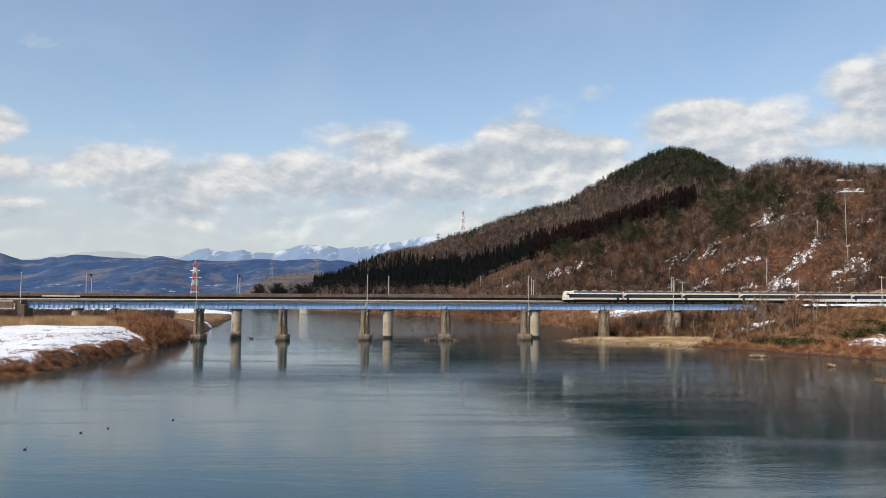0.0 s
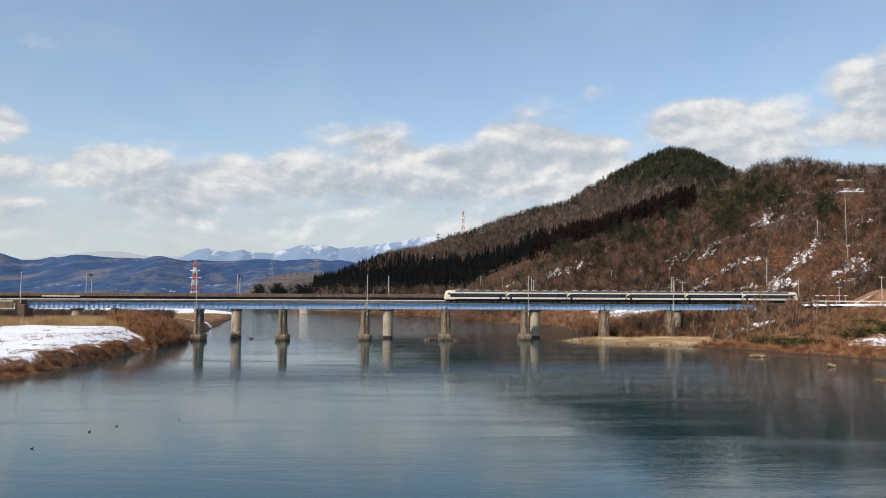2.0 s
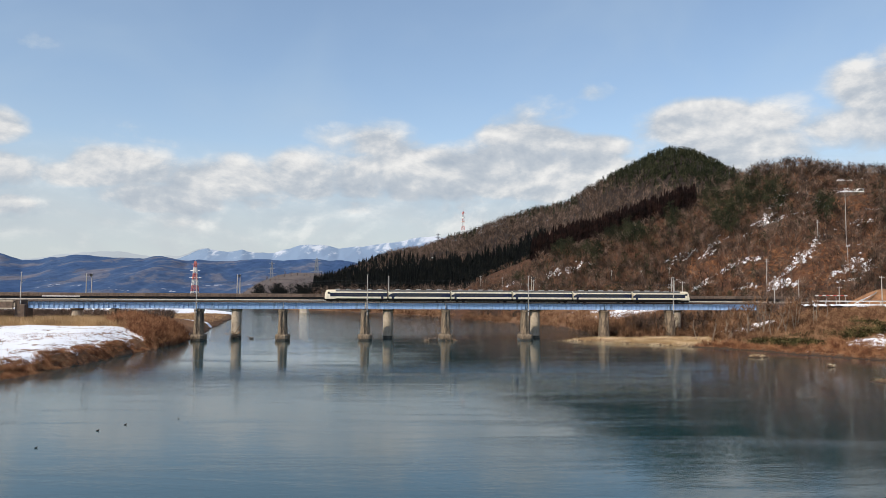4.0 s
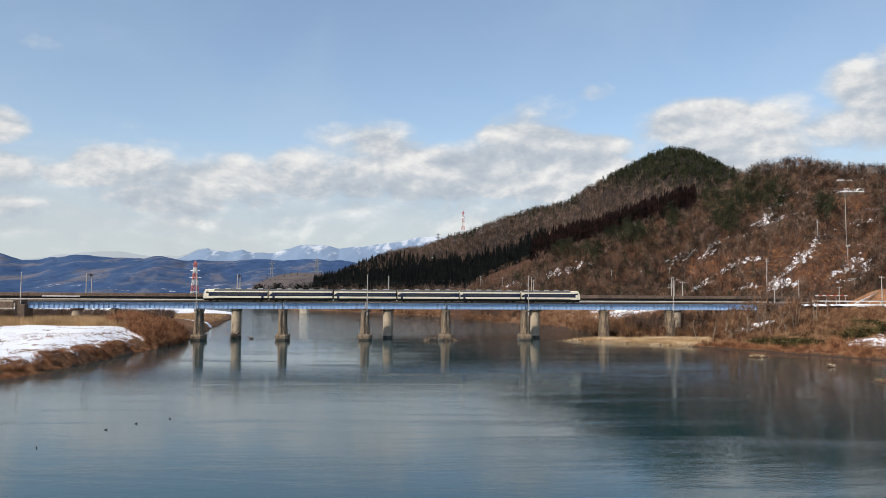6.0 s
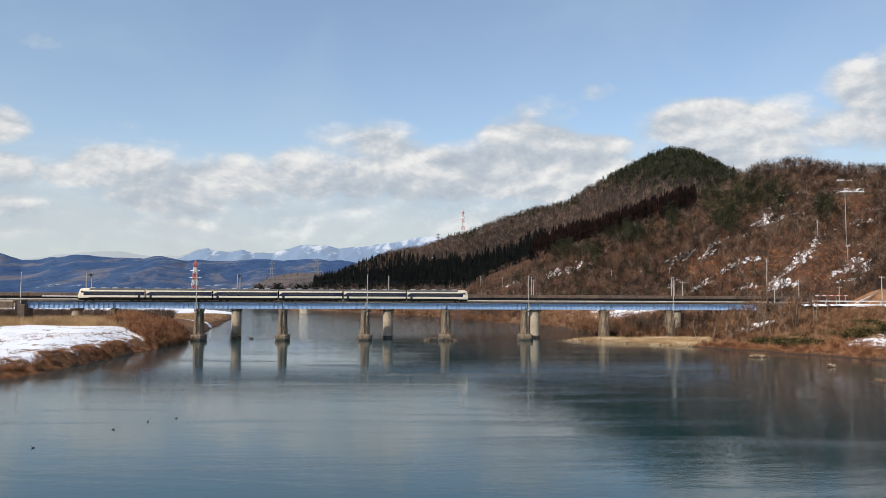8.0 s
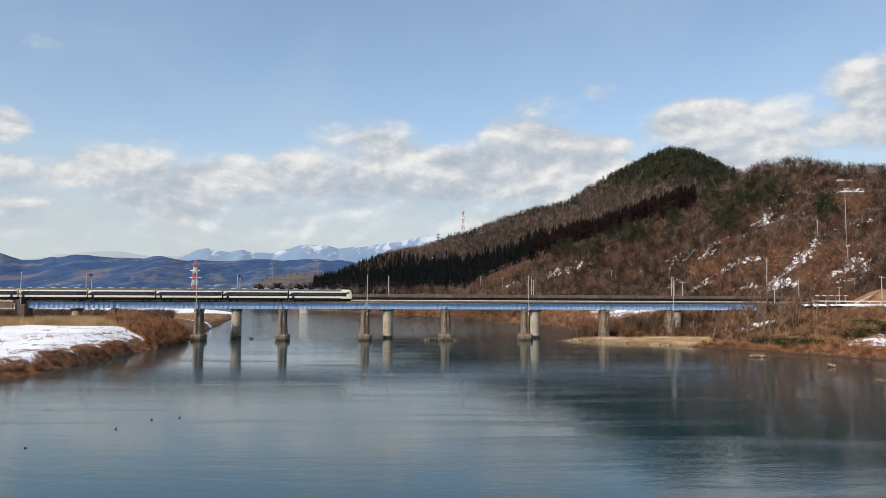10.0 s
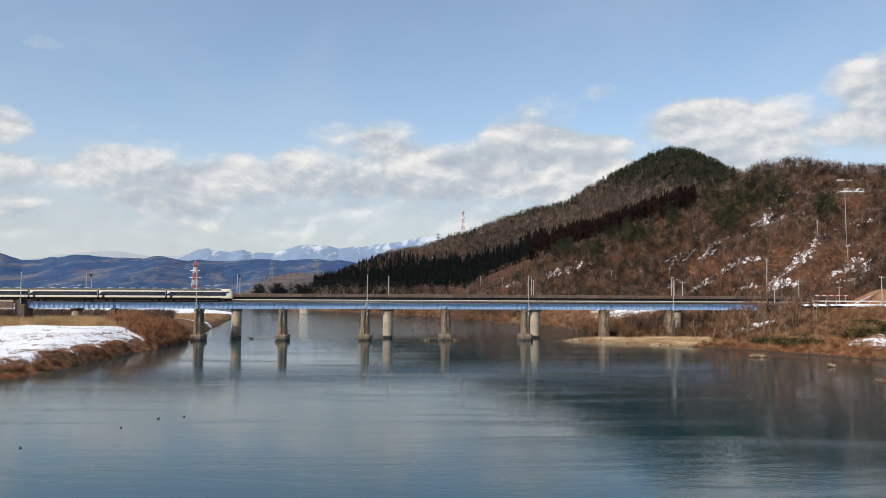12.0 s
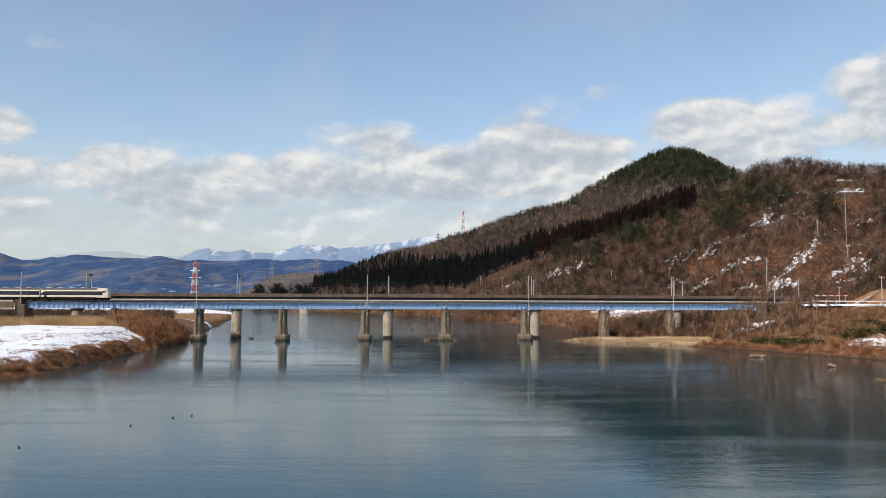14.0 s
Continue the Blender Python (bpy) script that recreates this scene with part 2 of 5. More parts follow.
def fractal(x, y, size, octaves=5, seed=0):
    """Smooth value noise over arrays, about -1 to 1."""
    total, amp, norm = np.zeros_like(x, dtype=float), 1.0, 0.0
    for o in range(octaves):
        px, py = x / size * 2 ** o + 17.3 * seed + 5.1 * o, y / size * 2 ** o - 9.7 * seed + 3.3 * o
        ix, iy = np.floor(px), np.floor(py)
        fx, fy = px - ix, py - iy
        fx, fy = fx * fx * (3 - 2 * fx), fy * fy * (3 - 2 * fy)

        def lattice(a, b):
            h = np.sin(a * 127.1 + b * 311.7 + seed * 74.7) * 43758.5453
            return (h - np.floor(h)) * 2 - 1
        v = (lattice(ix, iy) * (1 - fx) + lattice(ix + 1, iy) * fx) * (1 - fy) + (lattice(ix, iy + 1) * (1 - fx) + lattice(ix + 1, iy + 1) * fx) * fy
        total, norm, amp = total + v * amp, norm + amp, amp * 0.5
    return total / norm * 1.6


def ease(x):
    x = np.clip(x, 0, 1)
    return x * x * (3 - 2 * x)


# ---- the land ----
BANK_Y = [-200, 0, 120, 180, 235, 300, 400, 532, 700, 900, 1200, 2000]
BANK_W = [-62, -66, -72.5, -75, -80, -92, -114, -140, -220, -420, -900, -2600]
SHORE_Y = [-200, 0, 131, 173, 205, 222, 240, 250, 258, 300, 370, 436, 559, 704, 900, 1200, 2000]
SHORE_W = [112, 110, 103, 100, 82, 68, 48, 37, 47, 62, 50, 24, -14, -95, -250, -560, -1900]


INNER_Y = [-200, 131, 173, 205, 262, 300, 370, 436, 559, 704, 900, 1200, 2000]
INNER_W = [112, 104, 101, 86, 68, 64, 50, 24, -14, -95, -250, -560, -1900]
ISLETS = [(77.5, 131.0, 5.5, 2.2), (75.0, 184.0, 3.0, 1.0), (80.0, 159.0, 1.0, 0.6)]


def land(x, y):
    """Height of the ground: river bed, left flood plain, right bank rising to the hill's foot."""
    wob = fractal(x, y, 14.0, 4, 3) * 2.2
    dl = np.interp(y, BANK_Y, BANK_W) - x + wob
    dr = x - np.interp(y, SHORE_Y, SHORE_W) + wob * 0.7
    left = -0.4 + 2.9 * ease((dl + 1.2) / 4.2) + 3.1 * ease((y - 118) / 100) * (1 - 0.8 * ease((y - 275) / 80)) * ease(dl / 14) + fractal(x, y, 9.0, 4, 5) * 0.3 * ease(dl / 12)
    right = -0.25 + 0.9 * ease(dr / 8) + 9.5 * ease((x - np.interp(y, INNER_Y, INNER_W) - 12) / 52) + fractal(x, y, 12.0, 4, 6) * 0.5 * ease(dr / 15)
    bed = -2.5
    z = np.where(dl > -6, np.maximum(bed, np.where(dl > -2, left, -0.4 + (dl + 2) * 0.5)), bed)
    z = np.where(dr > -6, np.where(dr > 0, right, -0.25 + dr * 0.35), z)
    for ix, iy, rx, ry in ISLETS:
        z = np.maximum(z, 0.55 - 0.6 * (((x - ix) / rx) ** 2 + ((y - iy) / ry) ** 2))
    return z


def build_ground():
    a = np.concatenate([np.linspace(-1.15, -0.7, 50, endpoint=False), np.linspace(-0.7, 0.7, 420), np.linspace(0.71, 1.15, 50)])
    d = np.concatenate([[-150, -80, -20], np.geomspace(30, 420, 330), np.geomspace(424, 4900, 120)])
    A, D = np.meshgrid(a, d, indexing="ij")
    X, Y = A * np.maximum(D, 60), D
    Z = land(X, Y)
    me = arrays_mesh("ground", np.stack([X, Y, Z], -1).reshape(-1, 3), grid_faces(len(a), len(d)), M_GROUND, True)
    return plain("ground", me, M_GROUND, "river plain of brown grass and earth with snow patches", "ground", kind="structure")


def ground_mat():
    k = Nodes("flood_plain")
    v = k.coords()
    sep = k.t.nodes.new("ShaderNodeSeparateXYZ")
    k.t.links.new(v, sep.inputs[0])
    x, y, z = sep.outputs
    big, small, grit = k.noise(v, 0.06, 5), k.noise(v, 0.8, 5), k.noise(v, 4.0, 4)
    col = k.ramp(k.math("ADD", k.math("MULTIPLY", big, 0.5), k.math("MULTIPLY", small, 0.5)),
                 [(0.3, (0.1, 0.055, 0.03)), (0.5, (0.24, 0.122, 0.06)), (0.68, (0.36, 0.22, 0.11))])
    col = k.mix(0.5, col, k.ramp(grit, [(0.3, (0.4, 0.4, 0.4)), (0.7, (1, 1, 1))]), "MULTIPLY")
    snow = k.noise(k.coords((1.0, 0.6, 1.0)), 0.25, 8, 0.78, 0.3)
    # the open field before the bridge keeps its snow; elsewhere only patches are left
    inland = k.math("SUBTRACT", k.math("MULTIPLY", x, -1.0), k.math("ADD", 64.5, k.math("MULTIPLY", y, 0.062)))
    field = k.math("MULTIPLY", k.math("MULTIPLY", k.smooth(inland, -2.0, 4.0), k.smooth(z, 0.7, 1.5)),
                   k.math("SUBTRACT", 1.0, k.smooth(y, 212.0, 226.0)))
    behind = k.math("MULTIPLY", k.smooth(x, 66.0, 90.0), k.math("MULTIPLY", k.smooth(z, 1.2, 3.0), k.math("MULTIPLY", k.smooth(y, 238.0, 246.0), k.math("SUBTRACT", 1.0, k.smooth(x, 108.0, 114.0)))))
    slope = k.math("MULTIPLY", k.smooth(k.math("SUBTRACT", x, k.math("MULTIPLY", y, 0.5)), 3.0, 9.0), k.math("MULTIPLY", k.smooth(z, 0.8, 1.6), k.math("SUBTRACT", 1.0, k.smooth(y, 206.0, 222.0))))
    east = k.math("ADD", k.math("MULTIPLY", behind, 1.45), k.math("MULTIPLY", slope, 1.3))
    west = k.smooth(k.math("MULTIPLY", x, -1.0), 60.0, 90.0)
    far = k.math("ADD", k.math("MULTIPLY", k.smooth(y, 470.0, 490.0), k.math("SUBTRACT", 1.0, k.smooth(y, 640.0, 680.0))), k.math("MULTIPLY", k.smooth(y, 328.0, 333.0), k.math("SUBTRACT", 1.0, k.smooth(y, 337.0, 342.0))))
    far = k.math("MULTIPLY", far, west)
    level = k.math("ADD", k.math("ADD", snow, k.math("MULTIPLY", field, k.math("ADD", 0.165, k.math("MULTIPLY", k.smooth(inland, 4.0, 12.0), 0.08)))), k.math("MULTIPLY", far, 0.3))
    level = k.math("ADD", level, k.math("MULTIPLY", east, 0.115))
    col = k.mix(k.smooth(level, 0.62, 0.67), col, (0.84, 0.86, 0.9))
    wet = k.math("SUBTRACT", 1.0, k.smooth(k.math("ADD", z, k.math("MULTIPLY", k.math("SUBTRACT", small, 0.5), 0.8)), 0.15, 0.6))
    col = k.mix(wet, col, (0.075, 0.045, 0.027))
    k.bump(k.math("ADD", small, grit), 0.5, 0.25)
    return k.done(col, 0.9, 0, 0.2)


M_GROUND = ground_mat()


def water_mat():
    k = Nodes("river_water")
    swell = k.noise(k.coords((0.35, 1.0, 1.0)), 0.6, 4, 0.55, 0.5)
    chop = k.noise(k.coords((0.6, 1.0, 1.0)), 3.4, 3, 0.5)
    wind = k.smooth(k.noise(k.coords((0.14, 1.0, 1.0)), 0.11, 8, 0.7, 0.9), 0.48, 0.7)
    place = k.t.nodes.new("ShaderNodeSeparateXYZ")
    k.t.links.new(k.coords(), place.inputs[0])
    upstream = k.smooth(place.outputs[1], 225.0, 330.0)
    rough = k.math("ADD", k.math("ADD", 0.14, k.math("MULTIPLY", wind, 0.42)), k.math("MULTIPLY", upstream, 1.1))
    h = k.math("ADD", k.math("MULTIPLY", swell, 0.26), k.math("MULTIPLY", chop, rough))
    k.bump(h, 0.3, 0.12)
    k.bsdf.inputs["IOR"].default_value = 1.333
    silt = k.smooth(k.noise(k.coords((0.5, 1.0, 1.0)), 0.02, 3), 0.3, 0.7)
    return k.done(k.mix(silt, (0.007, 0.040, 0.049), (0.011, 0.043, 0.050)), 0.07, 0, 0.6)


M_WATER = water_mat()


def build_water():
    s = Shape().add([(-3200, -200, 0), (700, -200, 0), (700, 2400, 0), (-3200, 2400, 0)], [(0, 1, 2, 3)])
    plain("river_water", s, M_WATER, "calm blue-grey river water with faint wind ripples", "river", kind="structure")


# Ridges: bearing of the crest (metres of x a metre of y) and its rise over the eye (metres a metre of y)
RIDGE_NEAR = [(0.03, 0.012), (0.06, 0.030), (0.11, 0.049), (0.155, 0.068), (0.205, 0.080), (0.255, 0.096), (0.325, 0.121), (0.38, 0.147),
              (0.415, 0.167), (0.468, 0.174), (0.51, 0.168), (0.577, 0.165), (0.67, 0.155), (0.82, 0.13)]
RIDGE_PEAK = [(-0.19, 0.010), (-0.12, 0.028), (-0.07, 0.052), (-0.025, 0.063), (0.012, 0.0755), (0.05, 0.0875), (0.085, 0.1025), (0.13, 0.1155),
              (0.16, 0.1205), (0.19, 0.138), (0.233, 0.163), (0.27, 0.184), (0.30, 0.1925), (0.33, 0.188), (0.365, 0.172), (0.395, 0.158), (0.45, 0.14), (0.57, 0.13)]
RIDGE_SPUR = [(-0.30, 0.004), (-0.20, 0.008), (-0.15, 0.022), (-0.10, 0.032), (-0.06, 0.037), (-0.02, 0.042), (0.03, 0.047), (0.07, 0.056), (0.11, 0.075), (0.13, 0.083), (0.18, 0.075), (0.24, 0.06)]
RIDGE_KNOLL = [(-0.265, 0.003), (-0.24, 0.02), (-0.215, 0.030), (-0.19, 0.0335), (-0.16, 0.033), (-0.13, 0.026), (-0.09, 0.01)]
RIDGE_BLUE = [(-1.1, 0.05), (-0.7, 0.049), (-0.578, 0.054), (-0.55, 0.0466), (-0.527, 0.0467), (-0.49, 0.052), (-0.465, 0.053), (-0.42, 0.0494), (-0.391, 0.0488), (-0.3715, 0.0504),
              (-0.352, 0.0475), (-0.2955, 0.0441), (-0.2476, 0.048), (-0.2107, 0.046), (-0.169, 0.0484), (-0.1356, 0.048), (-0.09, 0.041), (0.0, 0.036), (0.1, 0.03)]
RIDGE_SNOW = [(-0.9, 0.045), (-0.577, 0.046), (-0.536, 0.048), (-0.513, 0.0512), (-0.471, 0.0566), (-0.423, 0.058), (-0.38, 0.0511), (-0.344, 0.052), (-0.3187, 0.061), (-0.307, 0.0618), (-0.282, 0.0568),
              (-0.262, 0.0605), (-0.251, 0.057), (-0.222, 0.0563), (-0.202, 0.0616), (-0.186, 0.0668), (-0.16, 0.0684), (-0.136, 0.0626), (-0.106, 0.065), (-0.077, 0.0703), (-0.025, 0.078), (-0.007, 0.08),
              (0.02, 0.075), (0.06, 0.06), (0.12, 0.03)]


class Hill:
    """A hill with a crest along a ridge: s runs from its foot (0) over the crest (1) down behind (1.7)."""

    def __init__(self, ridge, crest_y, foot_y, foot_z, rough, seed, lower=0.0, power=1.0, grain=120.0, deep=1.0):
        self.r = np.array(ridge)
        self.deep = deep
        self.cy, self.fy, self.fz, self.rough, self.seed, self.lower, self.power, self.grain = crest_y, foot_y, foot_z, rough, seed, lower, power, grain

    def at(self, a, s):
        lo, hi = self.r[0, 0], self.r[-1, 0]
        k = np.clip((a - lo) / (hi - lo), 0, 1)
        yc = self.cy[0] + (self.cy[1] - self.cy[0]) * k
        yf = self.fy[0] + (self.fy[1] - self.fy[0]) * k
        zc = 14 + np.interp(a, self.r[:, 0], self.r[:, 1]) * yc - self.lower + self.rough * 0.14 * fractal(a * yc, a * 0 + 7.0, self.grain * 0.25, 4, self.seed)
        y = yf + s * (yc - yf)
        x = a * y
        up = np.where(s < 1, np.clip(s, 0, 1) ** self.power, 1 - 0.9 * np.maximum(s - 1, 0) ** 1.3)
        fz = np.minimum(self.fz, land(a * yf, yf)) - 0.5
        z = fz + (np.maximum(zc, fz) - fz) * up
        z = z + self.rough * fractal(x, y * self.deep, self.grain, 5, self.seed) * np.sin(np.pi * np.clip(s, 0, 1)) ** 0.8
        return x, y, z

    def build(self, name, material, na, ns, label, category="hill", margin=0.0):
        a = np.linspace(self.r[0, 0] - margin, self.r[-1, 0] + margin, na)
        s = np.linspace(0, 1.7, ns)
        A, S = np.meshgrid(a, s, indexing="ij")
        x, y, z = self.at(A, S)
        me = arrays_mesh(name, np.stack([x, y, z], -1).reshape(-1, 3), grid_faces(na, ns), material, True)
        return plain(name, me, material, label, category, kind="structure")


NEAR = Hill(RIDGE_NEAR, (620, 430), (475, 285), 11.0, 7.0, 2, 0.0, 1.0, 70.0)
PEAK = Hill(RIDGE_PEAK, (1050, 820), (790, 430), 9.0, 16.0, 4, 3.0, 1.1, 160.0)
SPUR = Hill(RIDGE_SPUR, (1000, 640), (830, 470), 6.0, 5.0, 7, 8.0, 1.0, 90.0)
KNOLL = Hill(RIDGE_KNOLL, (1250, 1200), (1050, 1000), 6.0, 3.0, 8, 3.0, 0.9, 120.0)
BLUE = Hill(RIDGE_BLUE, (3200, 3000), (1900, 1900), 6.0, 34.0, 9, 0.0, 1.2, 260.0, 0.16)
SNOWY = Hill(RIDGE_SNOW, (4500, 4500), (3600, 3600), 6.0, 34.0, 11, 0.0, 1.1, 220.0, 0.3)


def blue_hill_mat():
    """Far forest with the blue haze of the air put into its colours: dark plantations, mauve leafless woods, a few
    snowy fields at the foot.
    """
    k = Nodes("hazy_forest")
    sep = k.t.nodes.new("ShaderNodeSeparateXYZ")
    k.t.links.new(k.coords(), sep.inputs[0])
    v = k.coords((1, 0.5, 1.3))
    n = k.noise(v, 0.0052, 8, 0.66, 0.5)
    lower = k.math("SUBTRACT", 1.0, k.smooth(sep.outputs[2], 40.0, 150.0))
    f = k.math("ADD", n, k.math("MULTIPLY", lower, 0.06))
    # forest tones, all tinted blue to carry the haze
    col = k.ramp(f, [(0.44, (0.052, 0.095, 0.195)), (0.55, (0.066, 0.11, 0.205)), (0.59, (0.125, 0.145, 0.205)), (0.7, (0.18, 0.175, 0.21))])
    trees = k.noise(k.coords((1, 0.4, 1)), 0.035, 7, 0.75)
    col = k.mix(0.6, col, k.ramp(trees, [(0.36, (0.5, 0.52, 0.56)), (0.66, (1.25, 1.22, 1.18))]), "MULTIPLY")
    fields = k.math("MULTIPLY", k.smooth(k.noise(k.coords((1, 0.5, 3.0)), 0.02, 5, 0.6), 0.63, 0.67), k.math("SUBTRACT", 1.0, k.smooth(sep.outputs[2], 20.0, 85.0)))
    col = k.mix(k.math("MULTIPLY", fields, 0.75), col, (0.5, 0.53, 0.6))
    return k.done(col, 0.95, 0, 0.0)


def snow_mountain_mat():
    k = Nodes("hazy_snow_mountain")
    v = k.coords()
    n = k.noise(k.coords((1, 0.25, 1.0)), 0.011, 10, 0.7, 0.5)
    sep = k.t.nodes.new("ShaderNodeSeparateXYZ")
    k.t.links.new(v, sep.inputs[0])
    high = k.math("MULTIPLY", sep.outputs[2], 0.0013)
    # rock and snow colours both hold the blue-grey of distance haze
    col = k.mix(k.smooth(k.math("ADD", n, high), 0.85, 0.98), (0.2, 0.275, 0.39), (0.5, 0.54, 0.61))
    return k.done(col, 0.95, 0, 0.0)


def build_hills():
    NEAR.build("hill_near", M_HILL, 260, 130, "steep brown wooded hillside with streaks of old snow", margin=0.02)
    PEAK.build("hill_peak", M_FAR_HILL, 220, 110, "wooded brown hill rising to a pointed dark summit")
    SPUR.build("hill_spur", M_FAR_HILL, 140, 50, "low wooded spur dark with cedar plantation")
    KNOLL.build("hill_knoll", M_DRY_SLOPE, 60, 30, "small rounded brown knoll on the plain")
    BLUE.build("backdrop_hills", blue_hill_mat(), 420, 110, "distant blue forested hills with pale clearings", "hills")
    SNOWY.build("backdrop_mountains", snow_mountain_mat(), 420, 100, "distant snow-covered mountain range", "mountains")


build_ground()
build_water()
build_hills()


# ---- clouds ----
# cumulus heaps: bearing, height and their half widths, in thousandths of 0.74 radian; the last number is how dense they are
CLOUD_LEFT = [(38, 262, 58, 36, 0.1), (55, 192, 75, 34, 0.35), (75, 140, 60, 22, 0.3), (84, 402, 62, 30, -0.8), (245, 212, 95, 34, 0.45), (170, 190, 100, 26, 0.2), (390, 195, 120, 46, 0.45), (330, 165, 200, 30, 0.3)]
CLOUD_BANK = [(545, 215, 75, 44, 0.6), (650, 270, 110, 48, -0.05), (640, 215, 130, 42, 0.5), (740, 215, 160, 46, 0.6), (800, 250, 60, 26, 0.45), (880, 235, 130, 46, 0.6), (930, 275, 95, 34, 0.55),
              (950, 320, 105, 50, -0.35), (1055, 362, 62, 26, -0.75), (1010, 205, 180, 46, 0.6), (1055, 260, 70, 28, 0.4), (1150, 200, 120, 40, 0.5)]
CLOUD_RIGHT = [(1230, 292, 100, 38, 0.65), (1350, 285, 90, 44, 0.2), (1300, 250, 180, 40, 0.5), (1520, 330, 85, 56, 0.35), (1570, 375, 70, 38, 0.5), (1640, 350, 110, 70, 0.4), (1480, 265, 150, 42, 0.4)]
CLOUD_BEHIND = [(-500, 300, 300, 70, 0.4), (-1100, 240, 260, 60, 0.4), (2300, 330, 320, 80, 0.4), (3100, 260, 300, 70, 0.4), (4200, 280, 340, 70, 0.4), (-2000, 300, 300, 80, 0.4), (-2900, 250, 300, 70, 0.4)]


def cloud_mat():
    k = Nodes("cumulus")
    sep = k.t.nodes.new("ShaderNodeSeparateXYZ")
    k.t.links.new(k.coords(), sep.inputs[0])
    x, y, z = sep.outputs
    u = k.math("ADD", k.math("MULTIPLY", k.math("ARCTAN2", x, y), 1380.0), 784.0)
    v = k.math("MULTIPLY", z, 1358.0 / 4700)
    pos = k.t.nodes.new("ShaderNodeCombineXYZ")
    k.put(pos.inputs[0], u)
    k.put(pos.inputs[1], v)
    p = pos.outputs[0]
    best, under = None, None
    for cx, cy, rx, ry, thick in CLOUD_LEFT + CLOUD_BANK + CLOUD_RIGHT + CLOUD_BEHIND:
        dx = k.math("DIVIDE", k.math("SUBTRACT", u, float(cx)), float(rx))
        dy = k.math("DIVIDE", k.math("SUBTRACT", v, float(cy)), float(ry))
        dx2 = k.math("MULTIPLY", dx, dx)
        up = k.math("ADD", dy, 0.55)
        r = k.math("SUBTRACT", 1.0 + thick, k.math("ADD", dx2, k.math("MULTIPLY", dy, dy)))
        q = k.math("SUBTRACT", 1.0 + thick, k.math("ADD", dx2, k.math("MULTIPLY", up, up)))
        best = r if best is None else k.math("MAXIMUM", best, r)
        under = q if under is None else k.math("MAXIMUM", under, q)
    layer = k.math("DIVIDE", k.math("SUBTRACT", v, 175.0), 105.0)
    best = k.math("MAXIMUM", best, k.math("SUBTRACT", 0.42, k.math("MULTIPLY", layer, layer)))
    best, under = k.math("MAXIMUM", best, -1.0), k.math("MAXIMUM", under, -1.0)
    stretch = k.t.nodes.new("ShaderNodeMapping")
    stretch.inputs["Scale"].default_value = (0.75, 1.2, 1)
    k.t.links.new(p, stretch.inputs[0])
    n = k.noise(stretch.outputs[0], 0.009, 9, 0.57, 0.15)
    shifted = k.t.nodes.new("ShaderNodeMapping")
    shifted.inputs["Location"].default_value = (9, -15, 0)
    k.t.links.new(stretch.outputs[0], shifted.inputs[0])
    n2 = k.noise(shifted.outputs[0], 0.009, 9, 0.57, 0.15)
    dens = k.math("ADD", k.math("MULTIPLY", best, 0.62), k.math("MULTIPLY", k.math("SUBTRACT", n, 0.5), 2.3))
    cover = k.smooth(dens, -0.32, 0.65)
    haze = k.math("SUBTRACT", 1.0, k.smooth(v, 110.0, 330.0))
    wisps = k.smooth(k.noise(stretch.outputs[0], 0.005, 6, 0.6, 1.0), 0.35, 0.75)
    low = k.math("MULTIPLY", haze, k.math("ADD", 0.8, k.math("MULTIPLY", wisps, 0.2)))
    veil = k.math("ADD", 0.1, k.math("MULTIPLY", k.smooth(k.noise(p, 0.0022, 4, 0.55, 0.6), 0.35, 0.75), 0.25))
    alpha = k.math("MAXIMUM", k.math("MULTIPLY", cover, 0.94), k.math("MAXIMUM", low, veil), True)
    # sunlit tops and shaded undersides of the heaps, painted into the glow colour
    top_light = k.math("ADD", k.math("MULTIPLY", k.math("SUBTRACT", n, n2), 2.8), k.math("MULTIPLY", k.math("SUBTRACT", best, under), 0.22))
    bright = k.math("ADD", 0.46, top_light, True)
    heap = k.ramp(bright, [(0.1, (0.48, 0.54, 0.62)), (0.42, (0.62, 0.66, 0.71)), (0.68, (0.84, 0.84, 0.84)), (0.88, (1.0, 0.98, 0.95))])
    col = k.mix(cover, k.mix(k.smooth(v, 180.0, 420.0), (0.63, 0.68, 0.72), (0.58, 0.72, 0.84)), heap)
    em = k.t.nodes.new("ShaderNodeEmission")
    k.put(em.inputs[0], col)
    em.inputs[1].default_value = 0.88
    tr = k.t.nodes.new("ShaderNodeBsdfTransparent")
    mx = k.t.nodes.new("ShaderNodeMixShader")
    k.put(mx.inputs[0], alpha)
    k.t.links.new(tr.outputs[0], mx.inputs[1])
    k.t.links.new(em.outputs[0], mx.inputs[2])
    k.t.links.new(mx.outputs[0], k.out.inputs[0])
    return k.m


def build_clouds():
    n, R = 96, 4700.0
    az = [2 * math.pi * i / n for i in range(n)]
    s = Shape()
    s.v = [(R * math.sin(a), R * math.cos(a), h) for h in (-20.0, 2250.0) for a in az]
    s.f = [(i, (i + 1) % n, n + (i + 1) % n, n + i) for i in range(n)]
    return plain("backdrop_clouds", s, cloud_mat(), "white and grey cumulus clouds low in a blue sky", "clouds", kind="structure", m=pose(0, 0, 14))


CLOUDS = build_clouds()


# ---- the two railway bridges ----
LINE = pose(0, 252.5, 0, 0, 0, 6.32)      # bridge axis: x along the track to the right bank, y away from the viewer
RAIL_Z = 12.3
